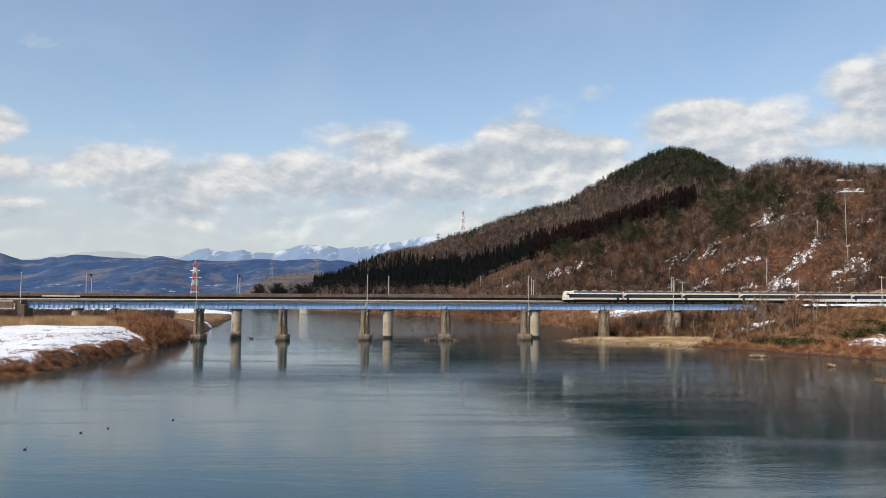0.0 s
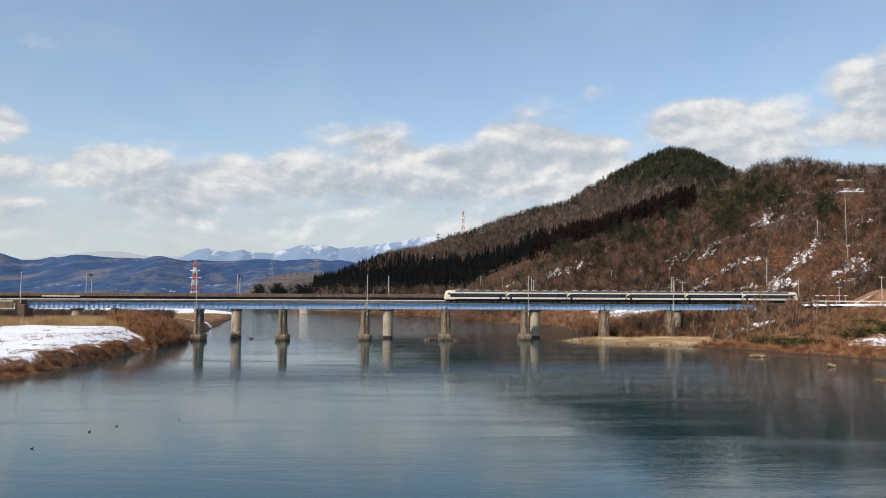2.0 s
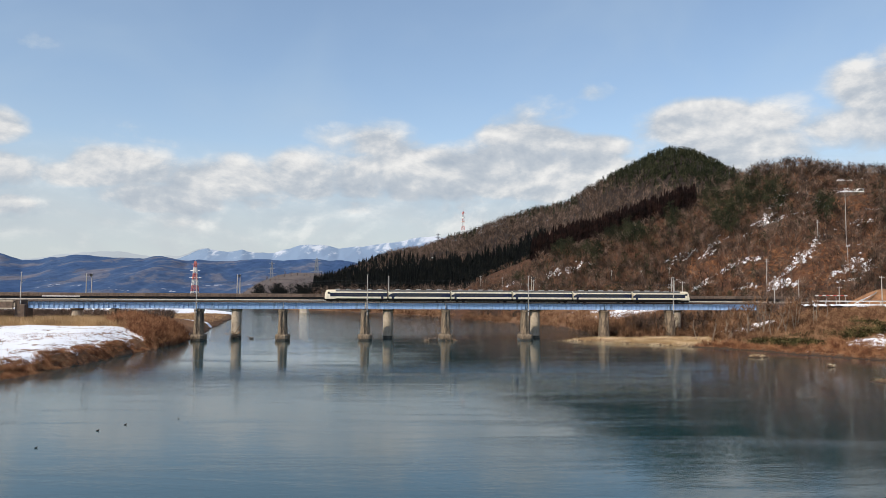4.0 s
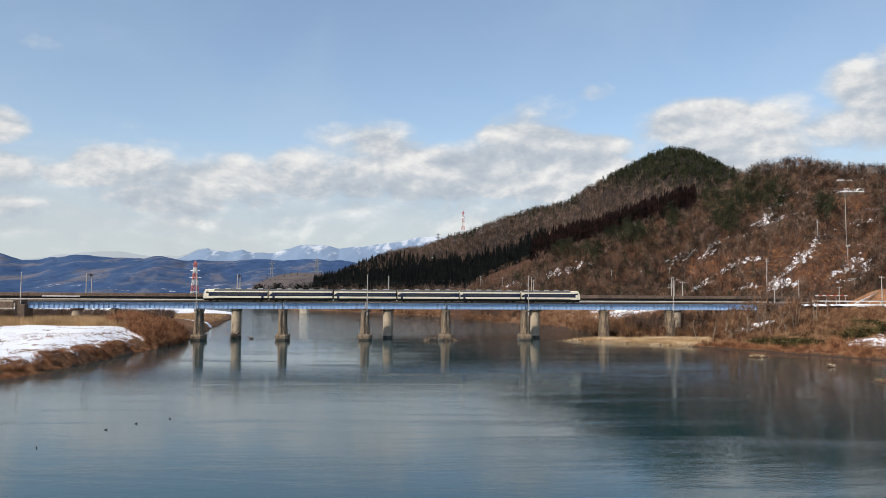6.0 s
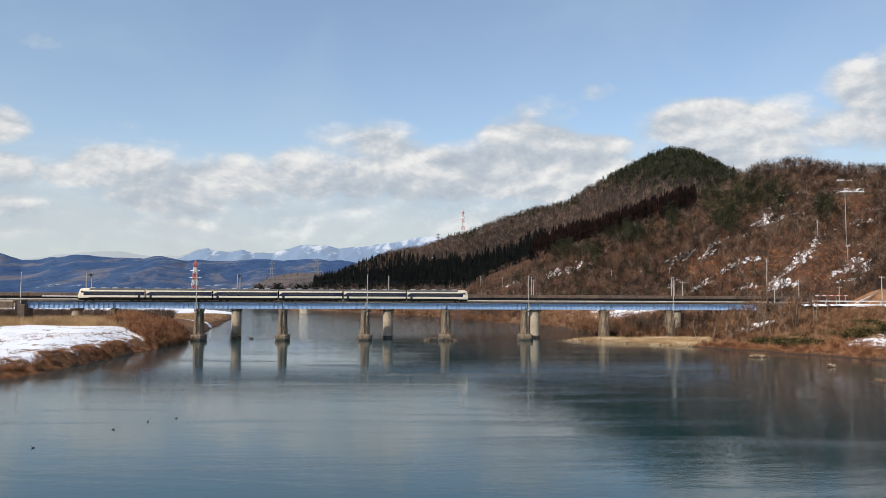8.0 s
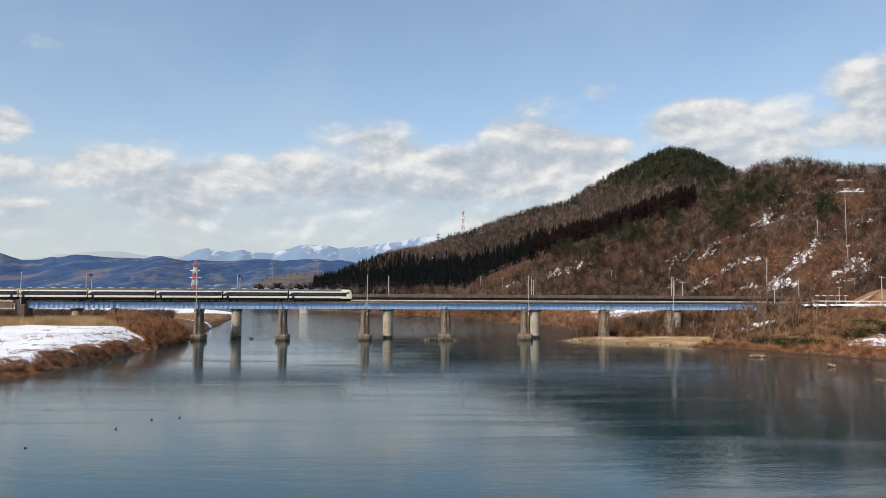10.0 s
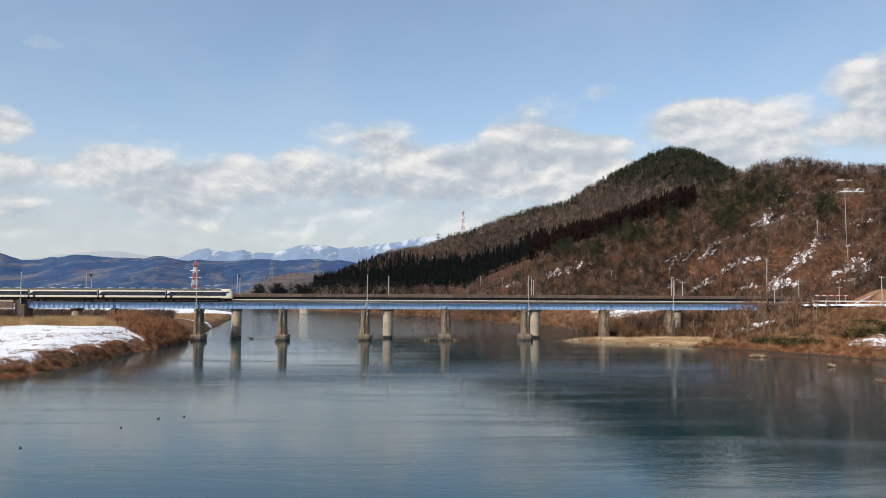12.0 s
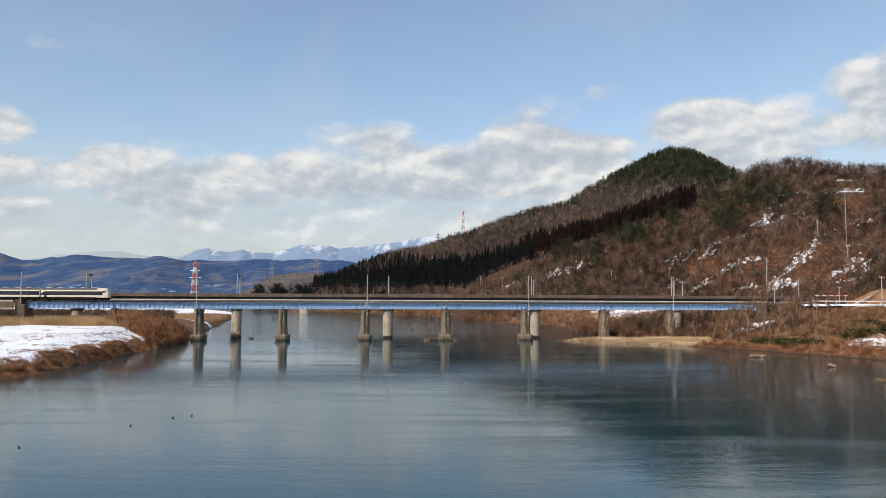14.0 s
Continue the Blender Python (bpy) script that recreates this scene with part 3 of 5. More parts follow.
PIERS = [-103.3, -77.6, -51.5, -25.3, 1.0, 27.5, 54.4, 77.2]
ENDS = (-128.9, 108.0)
BACK = 11.0


def rounded_ring(l, w, d, z, n=16, p=2.6):
    """A rounded oblong ring round (l, 0) at height z."""
    out = []
    for i in range(n):
        t = 2 * math.pi * i / n
        c, s = math.cos(t), math.sin(t)
        out.append((l + w / 2 * math.copysign(abs(c) ** (2 / p), c), d / 2 * math.copysign(abs(s) ** (2 / p), s), z))
    return out


def old_pier(l, base, label, footing=True):
    pier = thing("bridge_pier", LINE @ Matrix.Translation((l, 0, 0)), label, "pier", "piers of the girder bridge")
    top = 9.75
    if footing:
        part("footing", Shape().loft([rounded_ring(0, 4.7, 7.6, -2.6), rounded_ring(0, 4.7, 7.6, 1.5), rounded_ring(0, 4.3, 7.2, 1.9)]), M_CONCRETE, pier, "stained concrete footing")
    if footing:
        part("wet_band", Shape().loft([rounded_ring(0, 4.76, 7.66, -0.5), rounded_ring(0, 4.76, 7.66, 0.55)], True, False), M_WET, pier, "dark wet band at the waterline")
    part("shaft", Shape().loft([rounded_ring(0, 3.5, 5.6, base), rounded_ring(0, 2.6, 4.6, top - 0.7)]), M_CONCRETE, pier)
    part("cap", Shape().loft([rounded_ring(0, 2.9, 5.0, top - 0.7), rounded_ring(0, 3.0, 5.2, top - 0.55), rounded_ring(0, 3.0, 5.2, top)]), M_CONCRETE, pier)
    rib = Shape().loft([rounded_ring(-0.55, 0.55, 0.5, base + 0.2, 8), rounded_ring(-0.4, 0.5, 0.5, top - 0.8, 8)])
    part("buttress", rib, M_CONCRETE, pier, at=Matrix.Translation((0, -2.55, 0)))
    for y in (-0.95, 0.95):
        part("bearing", Shape().box(0, y, top + 0.14, 1.6, 0.6, 0.28), M_STEEL_DARK, pier)
    return pier


def girder_bridge():
    stops = [ENDS[0]] + PIERS + [ENDS[1]]
    stiff = Shape().box(0, 0, 0, 0.1, 0.34, 1.74, 0.01).mesh("stiffener", M_BLUE)
    bracket = Shape().rod((0, 0, 0), (0, -0.65, 0.54), 0.05, 0.05, 4).mesh("bracket", M_STEEL_DARK)
    for a, b in zip(stops[:-1], stops[1:]):
        m, n = (a + b) / 2, (b - a) - 0.35
        span = thing("bridge_span", LINE @ Matrix.Translation((m, 0, 0)), "faded blue steel plate girder span of a railway bridge", "bridge", "girder spans")
        for y in (-0.95, 0.95):
            out = -1 if y < 0 else 1
            g = part("girder", Shape().box(0, y, 11.0, n, 0.04, 1.9, 0.005), M_BLUE, span)
            part("top_flange", Shape().box(0, y, 11.9, n, 0.5, 0.1, 0.02), M_BLUE, g)
            part("bottom_flange", Shape().box(0, y, 10.04, n, 0.5, 0.1, 0.02), M_BLUE, g)
            k = int(n / 1.42)
            for i in range(k + 1):
                part("stiffener", stiff, M_BLUE, g, at=Matrix.Translation((-n / 2 + 0.1 + i * (n - 0.2) / k, y + out * 0.19, 10.97)))
        k = int(n / 0.75)
        ties = Shape()
        for i in range(k + 1):
            ties.box(-n / 2 + 0.15 + i * (n - 0.3) / k, 0, 12.07, 0.24, 2.6, 0.24, 0)
        tagged(part("sleepers", ties, M_TIMBER, span), kind="stuff")
        for y in (-0.5335, 0.5335):
            part("rail", Shape().box(0, y, 12.25, n + 0.35, 0.07, 0.14, 0.01), M_RUST, span)
        part("walkway", Shape().box(0, -1.55, 12.02, n, 0.4, 0.06, 0.01), M_STEEL_DARK, span)
        for i in range(5):
            part("bracket", bracket, M_STEEL_DARK, span, at=Matrix.Translation((-n / 2 + 0.4 + i * (n - 0.8) / 4, -1.0, 11.45)))
    for i, l in enumerate(PIERS):
        if l < -90 or l > 50:
            z = {0: 2.0, 6: -0.5, 7: 1.5}[i]
            old_pier(l, z, "tapered concrete bridge pier standing on the river bank", False)
        else:
            old_pier(l, -2.6, "weathered tapered concrete bridge pier on a round footing in the water")


def abutment(l, sign, name):
    a = thing(name, LINE @ Matrix.Translation((l, 0, 0)), "stained concrete bridge abutment", "abutment", "abutments", kind="structure")
    part("abutment_wall", Shape().box(sign * 1.4, 0, 7.0, 2.8, 6.2, 8.4, 0.12), M_DECK_EDGE, a)
    part("ballast_wall", Shape().box(sign * 2.2, 0, 11.7, 1.2, 6.2, 1.6, 0.08), M_DECK_EDGE, a)


def back_bridge():
    piers = [-118.4, -67.7, -17.5, 33.4, 84.4]
    z0, z1 = 10.3, 14.1
    ends = [-240.0, -167.0] + piers + [133.0]
    for l in piers:
        p = thing("round_pier", LINE @ Matrix.Translation((l, BACK, 0)), "pale round concrete pier of the rear railway bridge", "pier", "piers of the rear bridge")
        part("shaft", Shape().loft([[(1.65 * math.cos(t * math.pi / 12), 1.65 * math.sin(t * math.pi / 12), z) for t in range(24)] for z in (-2.6, 9.2)]), M_CONCRETE_PALE, p)
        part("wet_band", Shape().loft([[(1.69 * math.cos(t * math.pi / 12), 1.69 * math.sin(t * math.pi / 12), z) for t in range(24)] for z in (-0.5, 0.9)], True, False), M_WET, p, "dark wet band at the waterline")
        part("cap", Shape().loft([rounded_ring(0, 3.4, 3.4, 9.2, 20, 2), rounded_ring(0, 3.9, 4.2, 9.6, 20, 4), rounded_ring(0, 3.9, 4.2, 10.1, 20, 4)]), M_CONCRETE, p)
    for a, b in zip(ends[:-1], ends[1:]):
        m, n = (a + b) / 2, b - a - 0.12
        s = thing("deck_span", LINE @ Matrix.Translation((m, BACK, 0)), "brown concrete deck span with pale girder web", "bridge", "deck spans of the rear bridge")
        part("web", Shape().box(0, 0, (z0 + 12.95) / 2, n, 4.9, 12.95 - z0, 0.05), M_CONCRETE_PALE, s, "pale girder web")
        # set-back upper web; its dark colour stands for shade under the deck
        part("recess", Shape().box(0, 0, 13.35, n, 3.2, 0.8, 0.02), M_STEEL_DARK, s, "recess under the deck edge, coloured dark for its shade")
        part("ledge", Shape().box(0, -2.62, 12.74, n, 0.34, 0.16, 0.02), M_WHITE, s, "whitish ledge along the girder")
        part("deck_slab", Shape().box(0, 0, 13.95, n, 5.6, 0.4, 0.04), M_DECK_EDGE, s)
        part("parapet", Shape().box(0, -2.65, 14.48, n, 0.22, 0.66, 0.03), M_DECK_EDGE, s)
        part("parapet", Shape().box(0, 2.65, 14.5, n, 0.22, 0.75, 0.03), M_DECK_EDGE, s)
        if a < -116 < b + 2:
            part("white_panel", Shape().box(-122.6 - m, -2.8, 13.72, 11.6, 0.06, 0.32, 0.02), M_WHITE, s, "white painted panel")
        for i in range(int(n / 5)):
            part("panel_joint", Shape().box(0, 0, 0, 0.09, 0.06, 0.62, 0.01), M_STEEL_DARK, s, at=Matrix.Translation((-n / 2 + 2.5 + i * 5, -2.77, 14.5)))


def front_mast(l, z0, h):
    """A concrete mast on a pier's side, with a cantilever over the track."""
    p = thing("catenary_mast", LINE @ Matrix.Translation((l, -2.9, 0)), "slim pale catenary mast fixed to a bridge pier", "mast", "masts of the front track")
    part("post", Shape().rod((0, 0, z0), (0, 0, h), 0.17, 0.12, 8), M_POLE, p)
    part("collar", Shape().box(0, 0.2, 9.4, 0.5, 0.9, 0.3), M_STEEL_DARK, p)
    part("bracket_arm", Shape().rod((0, 0, 18.3), (0, 2.9, 18.6), 0.05, 0.05, 5).rod((0, 0, 17.4), (0, 2.7, 18.5), 0.04, 0.04, 5), M_GALV, p)
    part("insulator", Shape().rod((0, 0.35, 18.3), (0, 0.75, 18.38), 0.1, 0.1, 8), M_WHITE, p)
    part("top_wire_holder", Shape().box(0, 0, h, 0.7, 0.1, 0.1), M_GALV, p)
    return p


def portal_mast(l, gap, h, double=True):
    p = thing("catenary_mast", LINE @ Matrix.Translation((l, BACK + 3.0, 0)), "grey steel catenary mast beside the rear bridge", "mast", "masts of the rear track")
    for dx in ((-gap / 2, gap / 2) if double else (0,)):
        part("post", Shape().rod((dx, 0, 9.6), (dx, 0, h), 0.19, 0.15, 8), M_POLE, p)
    part("bracket_arm", Shape().rod((0, 0, h - 1.6), (0, -3.4, h - 1.2), 0.06, 0.06, 5), M_GALV, p)
    if double:
        part("crossbeam", Shape().box(0, 0, h - 0.5, gap + 0.9, 0.25, 0.3), M_STEEL_DARK, p)
        part("transformer", Shape().rod((gap * 0.3, -0.35, h - 1.0), (gap * 0.3, -0.35, h - 0.1), 0.3, 0.3, 10), M_STEEL_DARK, p)
    part("clamp", Shape().box(0, -0.25, 13.8, 0.9 if not double else gap + 0.5, 0.6, 0.3), M_STEEL_DARK, p)
    return p


def wires():
    for y, z, r in ((0, 18.25, 0.022), (0, 19.0, 0.022), (BACK, 19.7, 0.02)):
        s = Shape()
        for a in range(-240, 240, 48):
            pts = [(a + 48 * t / 6, y, z - (0.35 if z > 18.5 else 0.0) * 4 * (t / 6) * (1 - t / 6)) for t in range(7)]
            for p, q in zip(pts[:-1], pts[1:]):
                s.rod(p, q, r, r, 4, False)
        plain("overhead_wire", s, M_STEEL_DARK, "thin dark overhead contact wire above the track", "wire", "overhead wires", m=LINE)


girder_bridge()
abutment(ENDS[0], -1, "abutment_1")
abutment(ENDS[1], 1, "abutment_2")
back_bridge()
for l, z0 in ((-130.3, 8.0), (-78.0, 8.6), (-24.7, 8.0), (28.0, 8.0), (77.6, 8.6)):
    front_mast(l, z0, 21.0)
for l, gap, h, two in ((-116.0, 1.7, 21.2, True), (-67.7, 0.9, 21.3, True), (-17.2, 0, 21.2, False), (33.3, 0.7, 21.2, True), (84.6, 1.0, 21.4, True)):
    portal_mast(l, gap, h, two)
wires()


# ---- the train ----
CAR = 20.47


def strip(x0, x1, sec, closed=False):
    """A skin along the car over the half-outline sec [(half width, z), ...] on both sides."""
    s = Shape()
    for side in (-1, 1):
        rings = [[(x, side * w, z) for w, z in sec] for x in (x0, x1)]
        s.loft(rings, False, False)
    return s


def coach(lead=0, pantograph=False, name_label="sleeping-car coach with cream body, navy window band and grey roof"):
    """One coach, its middle at the origin, rail head at z = 0. lead: -1 or 1 where a driver's cab closes that end."""
    car = thing("train_car", pose(0, 0, 0), name_label, "train car", "cars of the train")
    h = CAR / 2 - 0.25
    x0, x1 = -h + (3.4 if lead == -1 else 0), h - (3.4 if lead == 1 else 0)
    body = part("body", strip(x0, x1, [(1.38, 1.1), (1.445, 1.16), (1.46, 1.28), (1.46, 1.72)]), M_CREAM, car, "cream lower body side")
    part("window_band", strip(x0, x1, [(1.46, 1.72), (1.46, 2.92)]), M_NAVY, body, "navy window band")
    part("upper_side", strip(x0, x1, [(1.46, 2.92), (1.44, 3.32)]), M_CREAM, body, "cream strip above the windows")
    roof_half = [(1.44, 3.32), (1.33, 3.6), (0.9, 3.84), (0.0, 3.94)]
    ring = roof_half + [(-w, z) for w, z in roof_half[-2::-1]]
    part("roof", Shape().loft([[(x, w, z) for w, z in ring] for x in (x0, x1)], False, False), M_ROOF, car, "dusty grey roof")
    outline = [(1.25, 1.0), (1.46, 1.2), (1.43, 3.32), (0.9, 3.84), (-0.9, 3.84), (-1.43, 3.32), (-1.46, 1.2), (-1.25, 1.0)]
    for x, order in ((x0 + 0.02, range(8)), (x1 - 0.02, range(7, -1, -1))):
        part("end_wall", Shape().add([(x, w, z) for w, z in outline], [tuple(order)]), M_CREAM, car)
    part("underframe", Shape().box((x0 + x1) / 2, 0, 0.76, x1 - x0, 2.76, 0.74, 0.03), M_UNDER, car)
    pane = Shape().box(0, 0, 0, 1.25, 0.05, 0.52, 0.01).mesh("window", M_PANE)
    for side in (-1, 1):
        for i in range(9):
            part("window", pane, M_PANE, body, at=Matrix.Translation((-6.6 + i * 1.65, side * 1.475, 2.36)))
        door = part("door", Shape().box((-8.6 if lead != -1 else 8.4), side * 1.475, 2.0, 0.75, 0.05, 1.8, 0.02), M_NAVY, body)
        part("door_window", Shape().box((-8.6 if lead != -1 else 8.4), side * 1.51, 2.4, 0.4, 0.03, 0.6, 0.01), M_PANE, door)
    for i in range(5):
        part("roof_unit", Shape().box(-7 + i * 3.4 - (1.0 if lead == 1 else 0) + (1.0 if lead == -1 else 0), 0, 4.03, 1.5, 1.5, 0.3, 0.1), M_GALV, car, "pale roof ventilator")
    for bx in (-6.9, 6.9):
        bogie = part("bogie", Shape().box(0, -1.05, 0.5, 3.3, 0.2, 0.42).box(0, 1.05, 0.5, 3.3, 0.2, 0.42).box(0, 0, 0.6, 0.6, 2.0, 0.3), M_UNDER, car, at=Matrix.Translation((bx, 0, 0)))
        for wx in (-1.05, 1.05):
            for wy in (-0.56, 0.56):
                part("wheel", Shape().rod((wx, wy - 0.065, 0.43), (wx, wy + 0.065, 0.43), 0.43, 0.43, 18), M_STEEL_DARK, bogie)
    for ex, ew in ((-3.6, 2.3), (-1.0, 2.7), (1.6, 2.2), (3.9, 2.1)):
        part("equipment_box", Shape().box(ex, 0, 0.5, ew * 0.85, 2.74, 0.5, 0.06), M_UNDER, car)
    if lead != -1:
        for side in (-1, 1):
            curve = [(x0 + 0.05, side * 1.466, 2.925)] + [(x0 + 0.05 + 1.9 * q, side * 1.466, 2.925 - 0.75 * (1 - q) ** 2) for q in (0, 0.2, 0.4, 0.6, 0.8, 1.0)]
            part("corner_panel", Shape().add(curve, [tuple(range(7)) if side < 0 else tuple(range(6, -1, -1))]), M_CREAM, body, "cream curved panel at the end of the band")
    if pantograph:
        p = part("pantograph", Shape().rod((-0.8, 0, 4.1), (0, 0, 4.9), 0.04, 0.04, 5).rod((0.8, 0, 4.1), (0, 0, 4.9), 0.04, 0.04, 5)
                 .rod((0, 0, 4.9), (-0.7, 0, 5.5), 0.03, 0.03, 5).rod((0, 0, 4.9), (0.7, 0, 5.5), 0.03, 0.03, 5).box(0, 0, 5.55, 0.4, 1.7, 0.08), M_STEEL_DARK, car, at=Matrix.Translation((5.2, 0, 0)))
    if lead:
        s = lead
        out = [(x1 if s > 0 else x0)]
        o = out[0]

        def nose_ring(d, w, lo, hi, wt):
            return [(o + s * d, -w, lo), (o + s * d, -w * 1.04, lo + 0.5), (o + s * d, -w, (lo + hi) / 2), (o + s * d, -wt, hi - 0.35), (o + s * d, -wt * 0.6, hi),
                    (o + s * d, wt * 0.6, hi), (o + s * d, wt, hi - 0.35), (o + s * d, w, (lo + hi) / 2), (o + s * d, w * 1.04, lo + 0.5), (o + s * d, w, lo)]
        cab = part("cab", Shape().loft([nose_ring(0, 1.42, 0.98, 3.92, 1.43), nose_ring(2.3, 1.41, 0.96, 3.9, 1.38), nose_ring(2.9, 1.36, 0.94, 3.7, 1.2), nose_ring(3.25, 1.27, 0.92, 3.0, 1.1), nose_ring(3.4, 1.1, 0.92, 2.4, 0.9)]), M_CREAM, car, "cream rounded driving cab")
        for side in (-1, 1):
            part("side_band", Shape().box(o + s * 0.85, side * 1.47, 2.32, 1.7, 0.06, 1.2, 0.02), M_NAVY, cab, "navy band tapering at the cab")
        for side in (-1, 1):
            part("cab_window", Shape().box(o + s * 2.1, side * 1.41, 2.8, 0.8, 0.06, 0.55, 0.02), M_PANE, cab)
            part("headlight", Shape().rod((o + s * 3.05, side * 0.75, 1.35), (o + s * 3.45, side * 0.75, 1.35), 0.16, 0.14, 10), M_WHITE, cab)
        part("windscreen", Shape().box(0, 0, 0, 0.08, 1.9, 0.75, 0.03), M_PANE, cab, at=Matrix.Translation((o + s * 2.92, 0, 3.12)) @ Matrix.Rotation(radians(-s * 35), 4, "Y"))
        part("skirt", Shape().box(o + s * 1.9, 0, 0.55, 2.4, 2.3, 0.6, 0.1), M_UNDER, cab)
        part("coupler", Shape().box(o + s * 3.4, 0, 0.75, 0.7, 0.35, 0.35), M_UNDER, cab)
    else:
        part("gangway", Shape().box(h + 0.12, 0, 2.2, 0.4, 1.2, 2.3, 0.05), M_UNDER, car)
    return car


def build_train():
    cars = [coach(-1, name_label="leading sleeping-car coach with cream driving cab and navy band"), coach(0), None, None, None, coach(1, name_label="trailing sleeping-car coach with cream driving cab and navy band")]
    second = coach(0, True)
    cars[3] = second
    cars[2] = copy_thing(cars[1], pose(0, 0, 0))
    cars[4] = copy_thing(cars[1], pose(0, 0, 0))
    return cars


TRAIN = build_train()
# the nose of the train along the bridge axis
NOSE = [(0.0, 40.2), (1.5, 10.25), (3.0, -19.2), (6.5, -86.0), (7.5, -104.9), (11.0, -171.1), (12.5, -199.4), (14.0, -227.6)]


# ---- plants: patterns of triangles, set out over the land ----
RNG = np.random.default_rng(5)


def sliver(p, q, w, rng):
    """A thin pointed triangle from p to q."""
    d = q - p
    side = np.cross(d, rng.normal(size=3))
    side = side / (np.linalg.norm(side) + 1e-9) * w / 2
    return [p - side, p + side, q]


def unit(v):
    return v / (np.linalg.norm(v) + 1e-9)


def bare_tree(rng, limbs, twigs, h=1.0, spread=0.3, low=0.25, width=0.011):
    """A leafless tree of height 1: trunk, limbs and fine twigs, in triangles."""
    tri = []
    r = 0.016
    lean = rng.normal(size=3) * 0.05
    top = np.array([lean[0], lean[1], 0.72])
    for k in range(3):
        a, b = 2 * np.pi * k / 3, 2 * np.pi * (k + 1) / 3
        p, q = np.array([np.cos(a), np.sin(a), 0]) * r, np.array([np.cos(b), np.sin(b), 0]) * r
        tri += [p, q, top]
    for i in range(limbs):
        f = low + (0.72 - low) * (i + rng.random()) / limbs
        base = top * (f / 0.72)
        az = rng.random() * 2 * np.pi
        el = 0.5 + 0.7 * rng.random()
        ln = spread * (1.15 - 0.6 * f) * (0.75 + 0.5 * rng.random())
        d = np.array([np.cos(az) * np.cos(el), np.sin(az) * np.cos(el), np.sin(el)])
        tip = base + d * ln
        tri += sliver(base, tip, width * 1.5, rng)
        for j in range(twigs):
            g = 0.25 + 0.75 * rng.random()
            p = base + (tip - base) * g
            dd = unit(d + np.array([0, 0, 0.35]) + rng.normal(size=3) * 0.55)
            tri += sliver(p, p + dd * (0.07 + 0.13 * rng.random()), width * (0.5 + 0.6 * rng.random()), rng)
    return np.array(tri)


def cedar_tree(rng, layers=20, sprays=8):
    """A narrow dark conifer of height 1 with drooping ragged sprays up to a sharp tip."""
    tri = []
    wide = 0.13 + 0.05 * rng.random()
    for i in range(layers):
        f = i / layers
        r = wide * (1 - f) ** 0.75 + 0.01
        for j in range(sprays):
            a = 2 * np.pi * rng.random()
            rr = r * (0.55 + 0.65 * rng.random())
            z = 0.1 + 0.88 * f + rng.normal() * 0.03
            c = np.array([np.cos(a), np.sin(a), 0])
            t = np.array([-np.sin(a), np.cos(a), 0])
            tip = c * rr + np.array([0, 0, z - 0.04 - 0.04 * rng.random()])
            root = np.array([0, 0, z + 0.06])
            tri += [root, tip - t * rr * 0.28, tip + t * rr * 0.28 + np.array([0, 0, 0.03 * rng.random()])]
    return np.array(tri)


def pine_tree(rng, clumps=9, leaves=24):
    """A spreading pine of height 1: bare lower trunk and loose clumps of needles."""
    tri = []
    top = np.array([rng.normal() * 0.04, rng.normal() * 0.04, 0.93])
    for k in range(3):
        a, b = 2 * np.pi * k / 3, 2 * np.pi * (k + 1) / 3
        tri += [np.array([np.cos(a), np.sin(a), 0]) * 0.016, np.array([np.cos(b), np.sin(b), 0]) * 0.016, top]
    for i in range(clumps):
        f = 0.25 + 0.71 * (i + 0.5) / clumps
        az = rng.random() * 2 * np.pi
        rad = 0.22 * (1.25 - f) * rng.random() ** 0.5 * 1.6
        c = np.array([np.cos(az) * rad, np.sin(az) * rad, f])
        tri += sliver(top * f * 0.8, c, 0.012, rng)
        size = 0.085 + 0.06 * rng.random()
        for j in range(leaves):
            d = unit(rng.normal(size=3)) * np.array([1.25, 1.25, 0.6])
            p = c + d * size * rng.random() ** 0.4
            u, w = unit(rng.normal(size=3)), unit(rng.normal(size=3))
            tri += [p - u * 0.024, p + u * 0.024, p + w * 0.04]
    return np.array(tri)


def bush(rng, stems=30, wide=0.8):
    """A shrub of height 1: many fine stems from one root."""
    tri = []
    for i in range(stems):
        root = np.array([rng.normal() * 0.18 * wide, rng.normal() * 0.18 * wide, 0.0])
        d = unit(np.array([rng.normal() * 0.5 * wide, rng.normal() * 0.5 * wide, 1.0]))
        ln = 0.55 + 0.5 * rng.random()
        tip = root + d * ln
        tri += sliver(root, tip, 0.026, rng)
        for j in range(3):
            p = root + d * ln * (0.35 + 0.55 * rng.random())
            tri += sliver(p, p + unit(d + rng.normal(size=3) * 0.6) * 0.26, 0.022, rng)
    return np.array(tri)


def tuft(rng, blades=12, wide=0.35):
    """A tuft of dry stalks of height 1."""
    tri = []
    for i in range(blades):
        root = np.array([rng.normal() * wide, rng.normal() * wide, 0.0])
        tip = root + np.array([rng.normal() * 0.2, rng.normal() * 0.2, 0.65 + 0.45 * rng.random()])
        tri += sliver(root, tip, 0.045, rng)
    return np.array(tri)


def leafy(rng, leaves=60):
    """A low evergreen clump of height 1 made of broad leaves."""
    tri = []
    for i in range(leaves):
        p = np.array([rng.normal() * 0.4, rng.normal() * 0.4, 0.1 + 0.8 * rng.random()])
        u, w = unit(rng.normal(size=3)), unit(rng.normal(size=3))
        tri += [p - u * 0.09, p + u * 0.09, p + w * 0.2]
    return np.array(tri)


